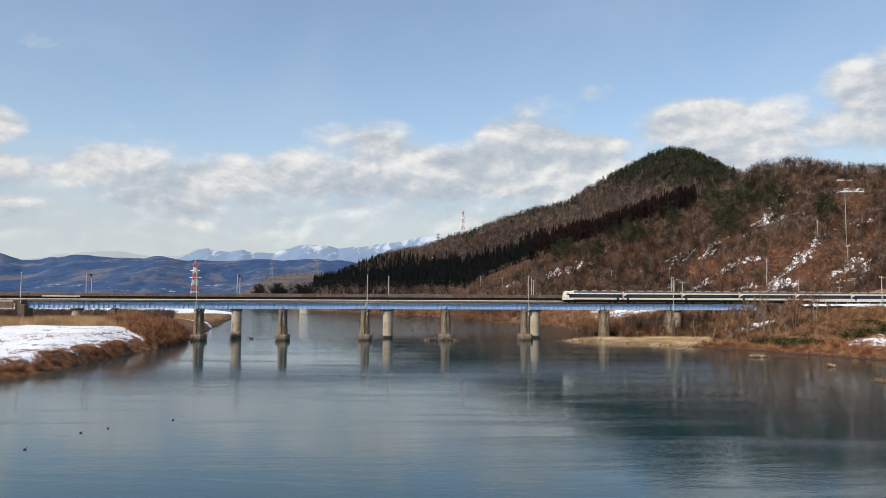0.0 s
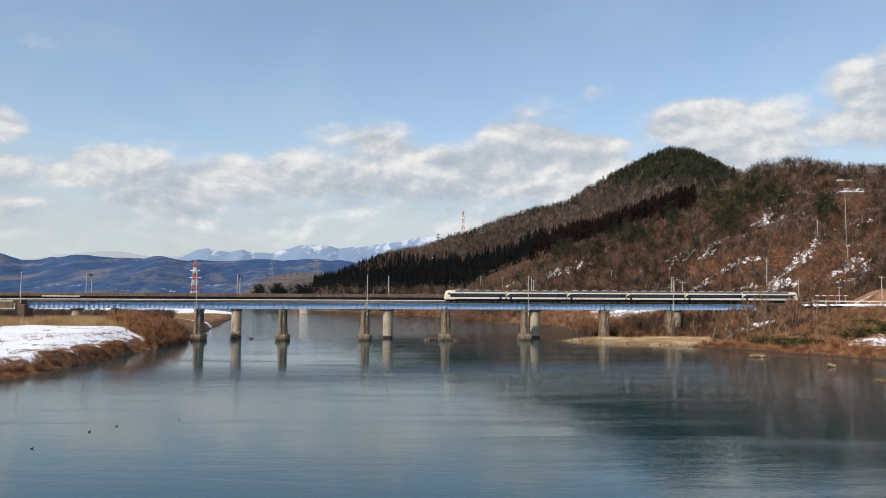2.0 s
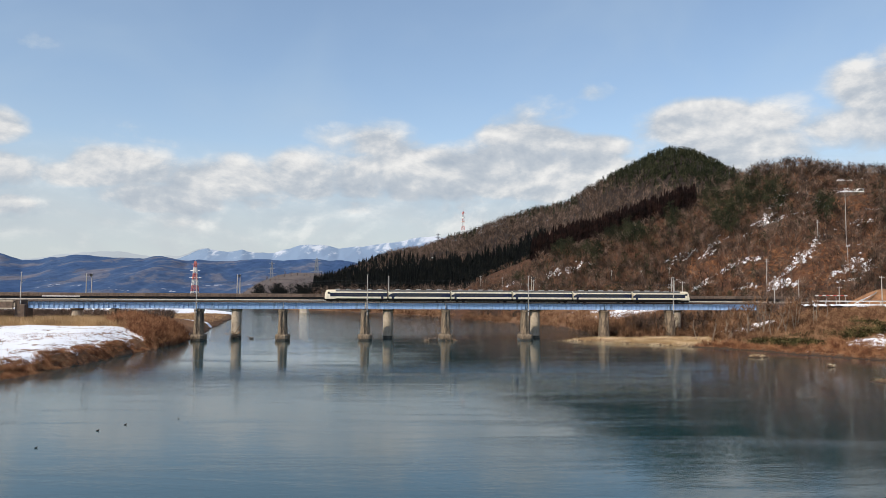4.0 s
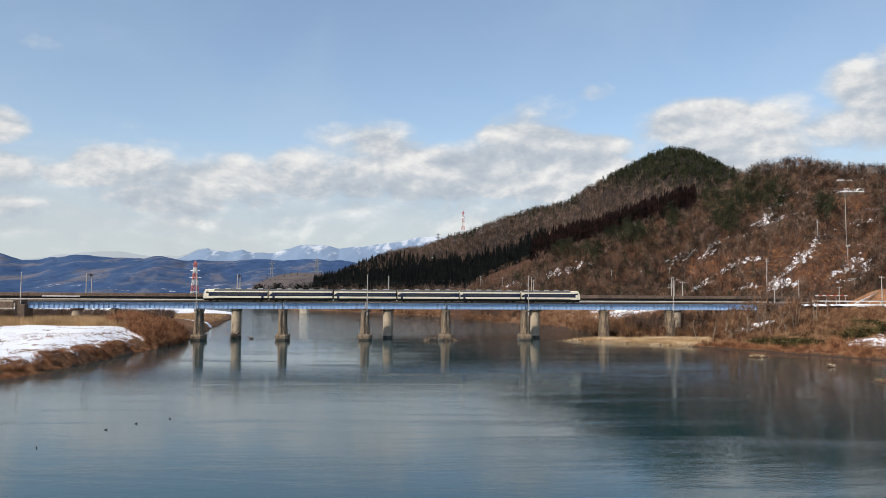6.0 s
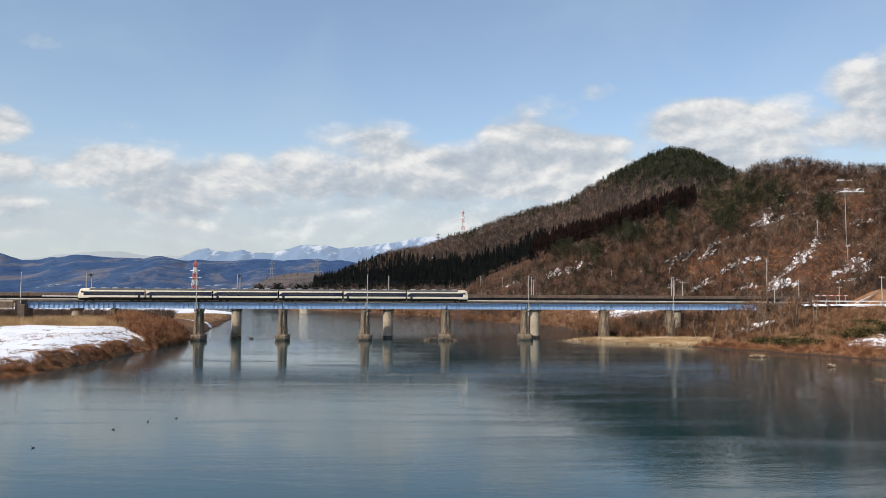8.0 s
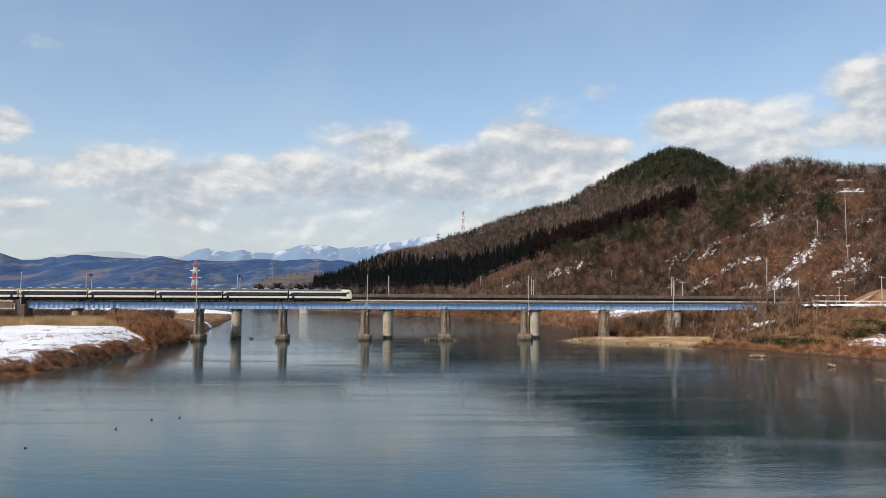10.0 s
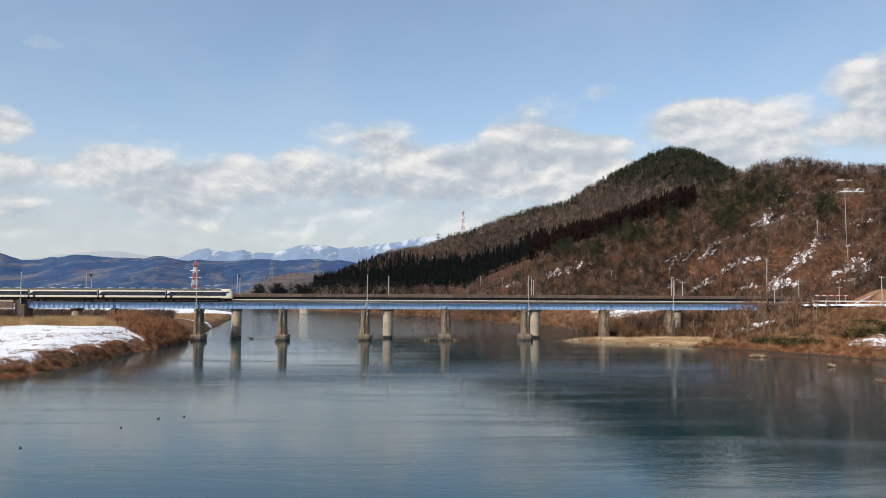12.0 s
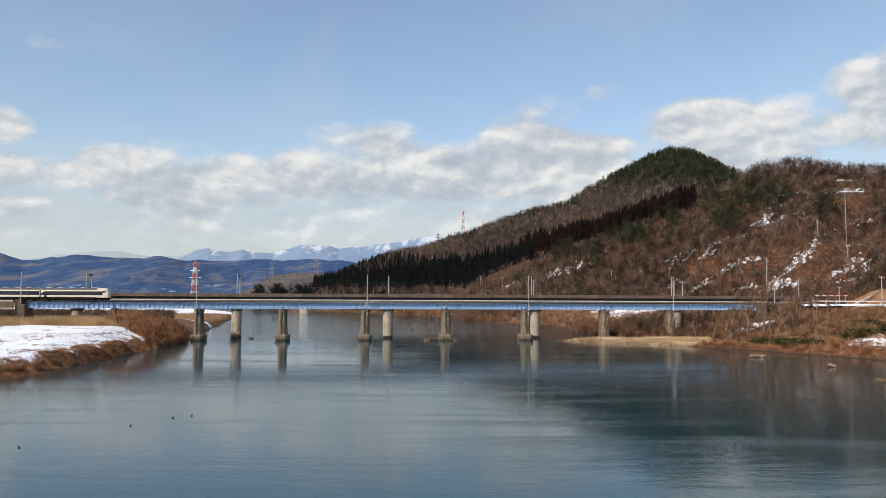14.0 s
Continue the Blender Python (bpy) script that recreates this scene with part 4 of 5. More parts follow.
def scatter(name, patterns, places, heights, material, label, category, widths=1.0):
    """All plants of one sort in one mesh."""
    if not len(places):
        return None
    out = []
    pick = RNG.integers(0, len(patterns), len(places))
    turn = RNG.random(len(places)) * 2 * np.pi
    for k, pat in enumerate(patterns):
        m = pick == k
        c, s, h = np.cos(turn[m]), np.sin(turn[m]), heights[m]
        x, y, z = pat[:, 0] * widths, pat[:, 1] * widths, pat[:, 2]
        px = (c[:, None] * x - s[:, None] * y) * h[:, None] + places[m][:, 0:1]
        py = (s[:, None] * x + c[:, None] * y) * h[:, None] + places[m][:, 1:2]
        pz = z * h[:, None] + places[m][:, 2:3]
        out.append(np.stack([px, py, pz], -1).reshape(-1, 3))
    v = np.concatenate(out)
    me = arrays_mesh(name, v, np.arange(len(v)).reshape(-1, 3), material)
    return plain(name, me, material, label, category, kind="stuff")


def on_hill(hill, count, a0, a1, s0, s1):
    """Random places on a hill, with their bearing, rise and s."""
    a, s = RNG.uniform(a0, a1, count), RNG.uniform(s0, s1, count)
    x, y, z = hill.at(a, s)
    return np.stack([x, y, z - 0.4], -1), a, (z - 14) / y, s


def near_any(a, e, groves):
    """Whether places lie in one of the groves (bearing, rise, half width, half height)."""
    hit = np.zeros(len(a), bool)
    for ga, ge, ra, re in groves:
        hit |= ((a - ga) / ra) ** 2 + ((e - ge) / re) ** 2 < 1
    return hit


BARE = [bare_tree(RNG, 9, 12, spread=0.34, width=0.012) for _ in range(7)]
BARE_FAR = [bare_tree(RNG, 7, 9, spread=0.42, low=0.1, width=0.02) for _ in range(6)]
CEDARS = [cedar_tree(RNG) for _ in range(5)]
PINES = [pine_tree(RNG) for _ in range(6)]
BUSHES = [bush(RNG) for _ in range(5)]
TUFTS = [tuft(RNG) for _ in range(5)]
LEAFY = [leafy(RNG) for _ in range(4)]

PINE_GROVES = [(0.35, 0.125, 0.022, 0.018), (0.372, 0.1, 0.02, 0.025), (0.40, 0.128, 0.02, 0.022), (0.432, 0.128, 0.02, 0.025), (0.50, 0.105, 0.017, 0.014),
               (0.30, 0.093, 0.014, 0.012), (0.22, 0.078, 0.03, 0.012), (0.155, 0.062, 0.016, 0.016), (0.25, 0.07, 0.02, 0.01), (0.19, 0.045, 0.02, 0.008), (0.10, 0.018, 0.01, 0.006)]
OPEN = [(0.345, 0.035, 0.03, 0.022), (0.41, 0.03, 0.02, 0.03), (0.47, 0.05, 0.05, 0.022), (0.49, 0.015, 0.04, 0.018), (0.53, 0.12, 0.03, 0.02), (0.53, 0.055, 0.03, 0.02)]


def woods():
    p, a, e, s = on_hill(NEAR, 6600, 0.035, 0.66, 0.0, 1.06)
    belt = (s > 0.91) & (a > 0.115) & (a < 0.328)
    pine = near_any(a, e, PINE_GROVES)
    bald = (near_any(a, e, OPEN) & (RNG.random(len(a)) < 0.72)) | ((a > 0.36) & (RNG.random(len(a)) < 0.15))
    h = RNG.uniform(6.5, 11.5, len(a)) * np.where(s > 0.9, 0.8, 1.0)
    h = h * np.where(a < 0.12, 0.6, 1.0)
    k = pine & (RNG.random(len(a)) < 0.45)
    keep = ~belt & ~k & ~bald
    stray = keep & (RNG.random(len(a)) < np.where(a < 0.34, 0.16, 0.07))
    keep = keep & ~stray
    scatter("stray_pines", PINES, p[stray], h[stray] * 0.85, M_PINE, "single dark evergreens among the bare trees", "pines")
    grey = RNG.random(len(a)) < 0.7
    scatter("bare_woods", BARE, p[keep & grey], h[keep & grey], M_TWIGS, "leafless grey-brown broadleaf trees covering the hillside", "woods")
    scatter("bare_woods", BARE, p[keep & ~grey], h[keep & ~grey], M_TWIGS_RED, "leafless red-brown broadleaf trees covering the hillside", "woods")
    scatter("hillside_scrub", BUSHES, p[bald], h[bald] * 0.25, M_SCRUB, "low dead scrub on open hillside clearings", "scrub")
    scatter("pine_grove", PINES, p[k], h[k] * 1.3, M_PINE, "dark green pines standing among bare trees", "pines")
    p, a, e, s = on_hill(NEAR, 1000, 0.32, 0.66, 0.92, 1.02)
    scatter("ridge_trees", BARE, p, RNG.uniform(4, 8.5, len(a)), M_TWIGS, "leafless brown trees along the near ridge", "woods", 1.3)
    # the cedar plantation along the crest of the near hill
    p, a, e, s = on_hill(NEAR, 700, 0.115, 0.33, 0.93, 1.04)
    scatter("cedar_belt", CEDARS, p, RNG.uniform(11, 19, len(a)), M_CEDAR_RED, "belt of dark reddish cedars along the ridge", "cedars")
    p, a, e, s = on_hill(SPUR, 2300, -0.17, 0.135, 0.05, 1.04)
    k = (e > 0.005) & ((s > 0.3) | (RNG.random(len(a)) < np.where(a < 0.06, 0.75, 0.3)))
    k &= (s > 0.6) | (fractal(p[:, 0], p[:, 1], 70.0, 3, 41) > -0.35)
    red = k & (s < 0.6) & (fractal(p[:, 0], p[:, 1], 50.0, 3, 43) > 0.35)
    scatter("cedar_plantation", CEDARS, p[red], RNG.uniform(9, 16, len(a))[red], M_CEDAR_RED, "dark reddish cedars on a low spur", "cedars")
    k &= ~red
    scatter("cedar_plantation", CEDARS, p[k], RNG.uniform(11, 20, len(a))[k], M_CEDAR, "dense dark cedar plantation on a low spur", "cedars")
    scatter("bare_woods", BARE_FAR, p[~k & ~red], RNG.uniform(8, 12, len(a))[~k & ~red], M_TWIGS, "leafless trees at the foot of the spur", "woods")
    p, a, e, s = on_hill(PEAK, 9500, -0.15, 0.45, 0.0, 1.04)
    summit = (e > 0.135) & (a > 0.19) & (RNG.random(len(a)) < ease((e - 0.13) / 0.03))
    crest = (s > 0.9) & (fractal(a * 1000, s * 100, 40.0, 3, 31) > 0.25) & (RNG.random(len(a)) < 0.5)
    low = (a < 0.1) & (e < 0.045) & (RNG.random(len(a)) < 0.4)
    h = RNG.uniform(8, 13.5, len(a))
    k = summit | crest
    scatter("summit_pines", PINES + CEDARS, p[k], h[k], M_PINE, "dark pines covering the summit", "pines")
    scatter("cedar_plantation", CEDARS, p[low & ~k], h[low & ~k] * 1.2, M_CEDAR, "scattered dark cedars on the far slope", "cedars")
    k = ~(summit | crest | low)
    scatter("bare_woods", BARE_FAR, p[k], h[k], M_TWIGS, "leafless brown woods on the far slope", "woods")
    p, a, e, s = on_hill(PEAK, 1500, -0.12, 0.42, 0.96, 1.015)
    k = (a > 0.215) & (a < 0.37)
    scatter("ridge_trees", PINES, p[k], RNG.uniform(6, 11, len(a))[k], M_PINE, "dark pines along the summit ridge", "pines", 1.0)
    scatter("ridge_trees", BARE_FAR, p[~k], RNG.uniform(5, 11, len(a))[~k], M_TWIGS, "leafless trees along the far ridge", "woods", 1.2)
    p, a, e, s = on_hill(KNOLL, 300, -0.26, -0.1, 0.0, 1.0)
    scatter("knoll_scrub", BARE_FAR, p, RNG.uniform(4, 7, len(a)), M_TWIGS, "leafless scrub on a rounded knoll", "woods")
    groves = []
    for b, w, n in ((-0.24, 0.006, 14), (-0.212, 0.013, 34), (-0.185, 0.01, 26), (-0.168, 0.008, 16)):
        for _ in range(n):
            y = RNG.uniform(820, 900)
            groves.append(((b + RNG.normal() * w * 0.6) * y, y, 5.0))
    scatter("plain_grove", PINES, np.array(groves), RNG.uniform(15, 25, len(groves)), M_CEDAR, "dark evergreen grove on the flood plain", "grove", 1.0)


woods()


def on_land(count, x0, x1, y0, y1, keep):
    """Random places on the ground where keep(x, y, z, distance from left bank, from right shore) holds."""
    x, y = RNG.uniform(x0, x1, count), RNG.uniform(y0, y1, count)
    z = land(x, y)
    m = keep(x, y, z, np.interp(y, BANK_Y, BANK_W) - x, x - np.interp(y, SHORE_Y, SHORE_W))
    return np.stack([x, y, z - 0.05], -1)[m]


def bank_plants():
    r = RNG
    # left bank
    p = on_land(42000, -125, -62, 85, 245, lambda x, y, z, l, s: (l > -1.0) & (l < 1.3 + 2.6 * r.random(len(x)) ** 2 + 1.9 * fractal(x, y, 9.0, 3, 14)))
    scatter("bank_scrub", BUSHES, p, r.uniform(0.3, 0.7, len(p)) + 0.75 * np.maximum(fractal(p[:, 0], p[:, 1], 5.0, 2, 15), 0), M_SCRUB, "dead red-brown scrub along the river bank", "scrub", 1.2)
    p = on_land(6500, -125, -70, 95, 225, lambda x, y, z, l, s: (l > 3) & (fractal(x, y, 9.0, 4, 12) > 0.02 + l * 0.016))
    scatter("field_stubble", TUFTS, p, r.uniform(0.2, 0.65, len(p)), M_SCRUB, "dead stalks poking through the snow", "grass")
    p = on_land(8000, -230, -84, 214, 246, lambda x, y, z, l, s: l > 9)
    scatter("reed_bed", TUFTS, p, r.uniform(1.5, 2.7, len(p)), M_REED, "dry tan reed bed under the bridge", "reeds")
    p = on_land(1300, -104, -74, 200, 246, lambda x, y, z, l, s: (l > -1) & (l < 17) & (y > 204 + 0.9 * l))
    scatter("willow_scrub", BUSHES, p, r.uniform(1.8, 4.6, len(p)), M_SCRUB, "thicket of bare red-brown willow shrubs", "shrubs")
    p = on_land(2200, -420, -100, 262, 470, lambda x, y, z, l, s: (l > 3) & (x < -0.352 * y))
    scatter("willow_scrub", BUSHES, p, r.uniform(2, 4.5, len(p)), M_TWIGS, "bare grey-brown shrubs on the flood plain", "shrubs", 1.6)
    p = on_land(1600, -190, -90, 345, 470, lambda x, y, z, l, s: (l > 1) & (x > -0.36 * y))
    scatter("reed_bed", TUFTS, p, r.uniform(0.6, 1.3, len(p)), M_REED, "dry tan reeds beyond the bridge", "reeds", 1.6)
    # right bank
    p = on_land(6500, 36, 92, 222, 264, lambda x, y, z, l, s: (s > 0.5) & (z < 2.4))
    scatter("spit_reeds", TUFTS, p, r.uniform(0.35, 1.0, len(p)), M_PALE_GRASS, "pale dry grass on the river spit", "reeds")
    p = on_land(9000, 60, 150, 120, 240, lambda x, y, z, l, s: (s > 0.3) & (s < 46) & (z > np.where(y > 222, 1.6, 0.12)) & ((x < 0.5 * y + 4) | (y > 212) | (z < 0.9) | (r.random(len(x)) < 0.2)))
    scatter("bank_scrub", BUSHES, p, r.uniform(0.5, 1.3, len(p)) + 1.5 * np.maximum(fractal(p[:, 0], p[:, 1], 6.0, 2, 16), 0), M_SCRUB, "dead red-brown scrub along the river bank", "scrub", 1.2)
    p = on_land(900, 88, 122, 208, 233, lambda x, y, z, l, s: (s > 9) & (fractal(x, y, 9.0, 3, 21) > 0.1))
    scatter("bamboo_grass", LEAFY, p, r.uniform(1.2, 2.7, len(p)), M_GREEN, "olive green bamboo grass on the bank", "bamboo grass")
    p = on_land(2300, 48, 135, 258, 345, lambda x, y, z, l, s: (s > 2 + 10 * (y < 262)) & (s < 60))
    scatter("willow_scrub", BUSHES, p, r.uniform(2.5, 5.5, len(p)), M_WILLOW, "bare red-brown shrubs below the railway", "shrubs")
    p = on_land(2600, -130, 90, 350, 720, lambda x, y, z, l, s: (s > 0) & (s < 40))
    scatter("willow_scrub", BUSHES, p, r.uniform(2, 5.5, len(p)), M_WILLOW, "bare brown shrubs along the far shore", "shrubs", 1.3)
    p = on_land(260, 66, 130, 259, 300, lambda x, y, z, l, s: s > 12)
    scatter("bank_trees", BARE, p, r.uniform(5, 9, len(p)), M_TWIGS, "bare young trees behind the bridge", "woods")
    p = on_land(2200, 86, 165, 212, 250, lambda x, y, z, l, s: s > 20)
    scatter("willow_scrub", BUSHES, p, r.uniform(2.0, 4.2, len(p)) * np.where(p[:, 0] > 118, 0.6, 0.9), M_WILLOW, "bare shrubs on the railway bank", "shrubs")
    spots = []
    for ix, iy, rx, ry in ISLETS:
        for _ in range(int(12 * rx)):
            a, q = r.random() * 6.28, r.random() ** 0.5 * 0.85
            spots.append((ix + rx * q * math.cos(a), iy + ry * q * math.sin(a), 0.5 - 0.6 * q * q))
    scatter("islet_reeds", TUFTS, np.array(spots), r.uniform(0.25, 0.7, len(spots)), M_PALE_GRASS, "dry reeds on small islets in the river", "reeds")


bank_plants()


def riverside_tree(x, y, h, seed, lean):
    """A leafless riverside tree of its own: trunk with limbs, and a crown of twigs."""
    rng = np.random.default_rng(seed)
    z = float(land(np.array([x]), np.array([y]))[0])
    tree = thing("bare_tree", pose(x, y, z - 0.2), "slender leafless tree on the river bank", "tree", "bare trees on the river bank")
    s, tw = Shape(), []
    stems = 1 + int(rng.integers(0, 3))
    for k in range(stems):
        base = np.array([rng.normal() * 0.3, rng.normal() * 0.3, 0])
        d = unit(np.array([lean + rng.normal() * 0.16, rng.normal() * 0.12, 1.0]))
        hk = h * (0.8 + 0.2 * rng.random())
        mid, top = base + d * hk * 0.45, base + d * hk * 0.8 + rng.normal(size=3) * 0.35
        s.rod(base, mid, 0.15, 0.1, 6, False).rod(mid, top, 0.1, 0.04, 6, False)
        for i in range(9):
            f = 0.2 + 0.75 * (i + rng.random()) / 9
            p = base + (mid - base) * (f / 0.5) if f < 0.5 else mid + (top - mid) * ((f - 0.5) / 0.5)
            az, el = rng.random() * 2 * np.pi, 0.6 + 0.6 * rng.random()
            dd = np.array([np.cos(az) * np.cos(el), np.sin(az) * np.cos(el), np.sin(el)])
            tip = p + dd * hk * (0.3 - 0.14 * f)
            s.rod(p, tip, 0.05, 0.025, 4, False)
            for j in range(30):
                q = p + (tip - p) * (0.25 + 0.75 * rng.random())
                tw += sliver(q, q + unit(dd + np.array([0, 0, 0.3]) + rng.normal(size=3) * 0.5) * (0.6 + 1.2 * rng.random()), 0.085, rng)
    part("trunk", s, M_BARK, tree)
    tw = np.array(tw)
    tagged(part("crown", arrays_mesh("crown", tw, np.arange(len(tw)).reshape(-1, 3), M_WILLOW), M_WILLOW, tree))


for i, (x, y, h) in enumerate([(84, 240, 9), (87, 237, 11), (90, 241, 12.5), (92.5, 236, 12), (95, 240, 14), (97, 234, 12), (99.5, 239, 14.5), (102, 236, 13), (104, 241, 13.5), (107, 235, 11),
                               (110, 239, 10.5), (114, 236, 9.5), (119, 240, 6), (81, 246, 7.5), (89, 245, 10), (94, 245, 12), (101, 244, 13), (106, 245, 12), (104, 233, 11), (108, 243, 11), (111, 244, 10), (98, 229, 9), (86, 232, 8)]):
    riverside_tree(x, y, h * 1.15, 100 + i, 0.12)


# ---- banks, poles, towers and small things ----
def embankment():
    s = Shape()
    sec = [(-16.0, 2.0), (-5.5, 11.2), (-3.4, 12.0), (26.0, 12.0), (34.0, 6.0)]
    s.loft([[(l, y, z) for y, z in sec] for l in range(110, 331, 20)], False, False)
    plain("embankment_east", s, M_HILL, "railway embankment of brown grass with snow", "embankment", kind="structure", m=LINE)
    s = Shape()
    s.loft([[(l, y, z) for y, z in [(-10.0, 3.0), (-3.4, 11.6), (3.4, 11.6), (10.0, 3.0)]] for l in range(-330, -131, 20)], False, False)
    plain("embankment_west", s, M_HILL, "railway embankment of brown grass", "embankment", kind="structure", m=LINE)
    for l0, l1, name in ((-330.0, -131.9, "track_west"), (110.9, 330.0, "track_east")):
        t = thing(name, LINE, "railway track on dark ballast", "track", kind="structure")
        zb = 11.75
        part("ballast", Shape().box((l0 + l1) / 2, 0, zb + 0.12, l1 - l0, 3.6, 0.5, 0.12), M_TIMBER, t)
        for y in (-0.5335, 0.5335):
            part("rail", Shape().box((l0 + l1) / 2, y, 12.22, l1 - l0, 0.07, 0.16, 0.01), M_RUST, t)
    w = thing("retaining_wall", LINE, "beige concrete retaining wall beside the track", "wall", kind="structure")
    part("coping", Shape().box(-170, -3.6, 12.2, 76, 0.7, 0.5, 0.05), M_CONCRETE_PALE, w)
    part("wall_face", Shape().box(-170, -3.7, 10.9, 76, 0.5, 2.0, 0.05), M_DECK_EDGE, w)
    part("lower_coping", Shape().box(-170, -4.0, 9.9, 76, 0.8, 0.4, 0.05), M_CONCRETE_PALE, w)


def snow_road():
    """The road on the east bank, with ploughed snow and a rail."""
    rng = np.random.default_rng(9)
    s, rings, n = Shape(), [], 150
    wave = fractal(np.arange(n) * 1.0, np.zeros(n), 6.0, 4, 17)
    for i in range(n):
        l, w = 122 + i * 0.9, float(wave[i])
        rings.append([(l, -6.3 - 0.8 * w, 11.55 - 0.25 * w + rng.normal() * 0.06), (l, -5.4, 12.0 + 0.3 * w + rng.normal() * 0.08), (l, -4.4, 12.25 + 0.25 * w), (l, -3.0, 11.9)])
    s.loft(rings, False, False)
    plain("snow_bank", s, M_SNOW, "ploughed old snow along the railway bank", "snow", m=LINE)
    g = thing("guard_rail", LINE, "white roadside guard rail on posts", "guard rail")
    part("beam", Shape().box(165, -4.6, 13.25, 78, 0.08, 0.35, 0.02), M_WHITE, g)
    post = Shape().box(0, 0, 0, 0.14, 0.14, 1.3).mesh("post", M_WHITE)
    for i in range(20):
        part("post", post, M_WHITE, g, at=Matrix.Translation((127 + i * 4, -4.52, 12.75)))
    g = thing("warning_fence", LINE, "red and white barrier rail by the road", "barrier")
    for i in range(9):
        part("bar", Shape().box(0, 0, 0, 1.3, 0.08, 0.35, 0.02), M_RED if i % 2 else M_WHITE, g, at=Matrix.Translation((133 + i * 1.35, 3.6, 15.2)))
    for i in range(4):
        part("post", Shape().box(0, 0, 0, 0.12, 0.12, 3.3), M_GALV, g, at=Matrix.Translation((133 + i * 3.6, 3.72, 13.65)))


def hill_spot(hill, a, rise):
    """The place on a hill's face at a bearing where its surface reaches a rise."""
    s = np.linspace(0, 1, 400)
    x, y, z = hill.at(np.full(400, a), s)
    i = int(np.argmax((z - 14) / y >= rise)) if ((z - 14) / y >= rise).any() else 399
    return float(x[i]), float(y[i]), float(z[i])


def utility_pole(x, y, z, h, arms=1, stay=False):
    p = thing("utility_pole", pose(x, y, z - 0.8), "pale concrete utility pole on the hillside", "pole", "utility poles")
    part("post", Shape().rod((0, 0, 0), (0, 0, h + 0.8), 0.2, 0.13, 8), M_POLE, p)
    for i in range(arms):
        part("crossarm", Shape().box(0, -0.2, h + 0.2 - i * 0.9, 1.8, 0.12, 0.12), M_GALV, p)
        for dx in (-0.75, 0, 0.75):
            part("insulator", Shape().rod((dx, -0.2, h + 0.25 - i * 0.9), (dx, -0.2, h + 0.55 - i * 0.9), 0.07, 0.05, 6), M_WHITE, p)
    if stay:
        part("stay", Shape().rod((0, 0, h), (2.6, 0, 0.8), 0.1, 0.1, 5), M_POLE, p)


def lattice_tower(x, y, z, h, w, painted, label):
    """A lattice mast of four legs with braces, in painted sections."""
    t = thing("lattice_tower", pose(x, y, z), label, "tower", "lattice towers")
    bands = 7

    def half(f):
        return w / 2 * (1 - 0.8 * f)
    for k in range(bands):
        f0, f1 = k / bands, (k + 1) / bands
        a, b = half(f0), half(f1)
        s = Shape()
        r = w * (0.045 if painted else 0.03)
        cs = [(-1, -1), (1, -1), (1, 1), (-1, 1)]
        for i, (cx, cy) in enumerate(cs):
            nx, ny = cs[(i + 1) % 4]
            s.rod((cx * a, cy * a, f0 * h), (cx * b, cy * b, f1 * h), r, r, 4)
            s.rod((cx * a, cy * a, f0 * h), (nx * b, ny * b, f1 * h), r * 0.7, r * 0.7, 4)
            s.rod((nx * a, ny * a, f0 * h), (cx * b, cy * b, f1 * h), r * 0.7, r * 0.7, 4)
            s.rod((cx * b, cy * b, f1 * h), (nx * b, ny * b, f1 * h), r * 0.7, r * 0.7, 4)
        part("section", s, (M_RED_FAR if k % 2 == 0 else M_WHITE) if painted else M_FAR_STEEL, t, ("red section" if k % 2 == 0 else "white section") if painted else "")
    for f, ln in ((0.62, 1.5), (0.78, 1.3), (0.94, 1.1)):
        part("crossarm", Shape().loft([[(-ln * w * 0.55, 0, f * h), (-ln * w * 0.55, 0.2, f * h), (-ln * w * 0.55, 0.1, f * h + 0.2)], [(0, -0.5, f * h - 0.4), (0, 0.5, f * h - 0.4), (0, 0, f * h + 0.9)],
                                       [(ln * w * 0.55, 0, f * h), (ln * w * 0.55, 0.2, f * h), (ln * w * 0.55, 0.1, f * h + 0.2)]]), (M_RED_FAR if f > 0.9 else M_WHITE) if painted else M_FAR_STEEL, t)
    part("spire", Shape().rod((0, 0, h), (0, 0, h * 1.06), w * 0.03, w * 0.015, 5), M_GALV, t)


def driftwood(x, y, z, n, size, seed, label, steep=0.45):
    rng = np.random.default_rng(seed)
    s = Shape()
    for i in range(n):
        a = rng.random() * math.pi
        d = np.array([math.cos(a), math.sin(a) * 0.6, rng.normal() * steep])
        c = np.array([rng.normal() * size * 0.35, rng.normal() * size * 0.2, abs(rng.normal()) * size * 0.22])
        ln = size * (0.3 + 0.5 * rng.random())
        s.rod(c - d * ln, c + d * ln, 0.13, 0.05, 5)
    plain("driftwood", s, M_DEBRIS, label, "driftwood", "heaps of driftwood", m=pose(x, y, z))


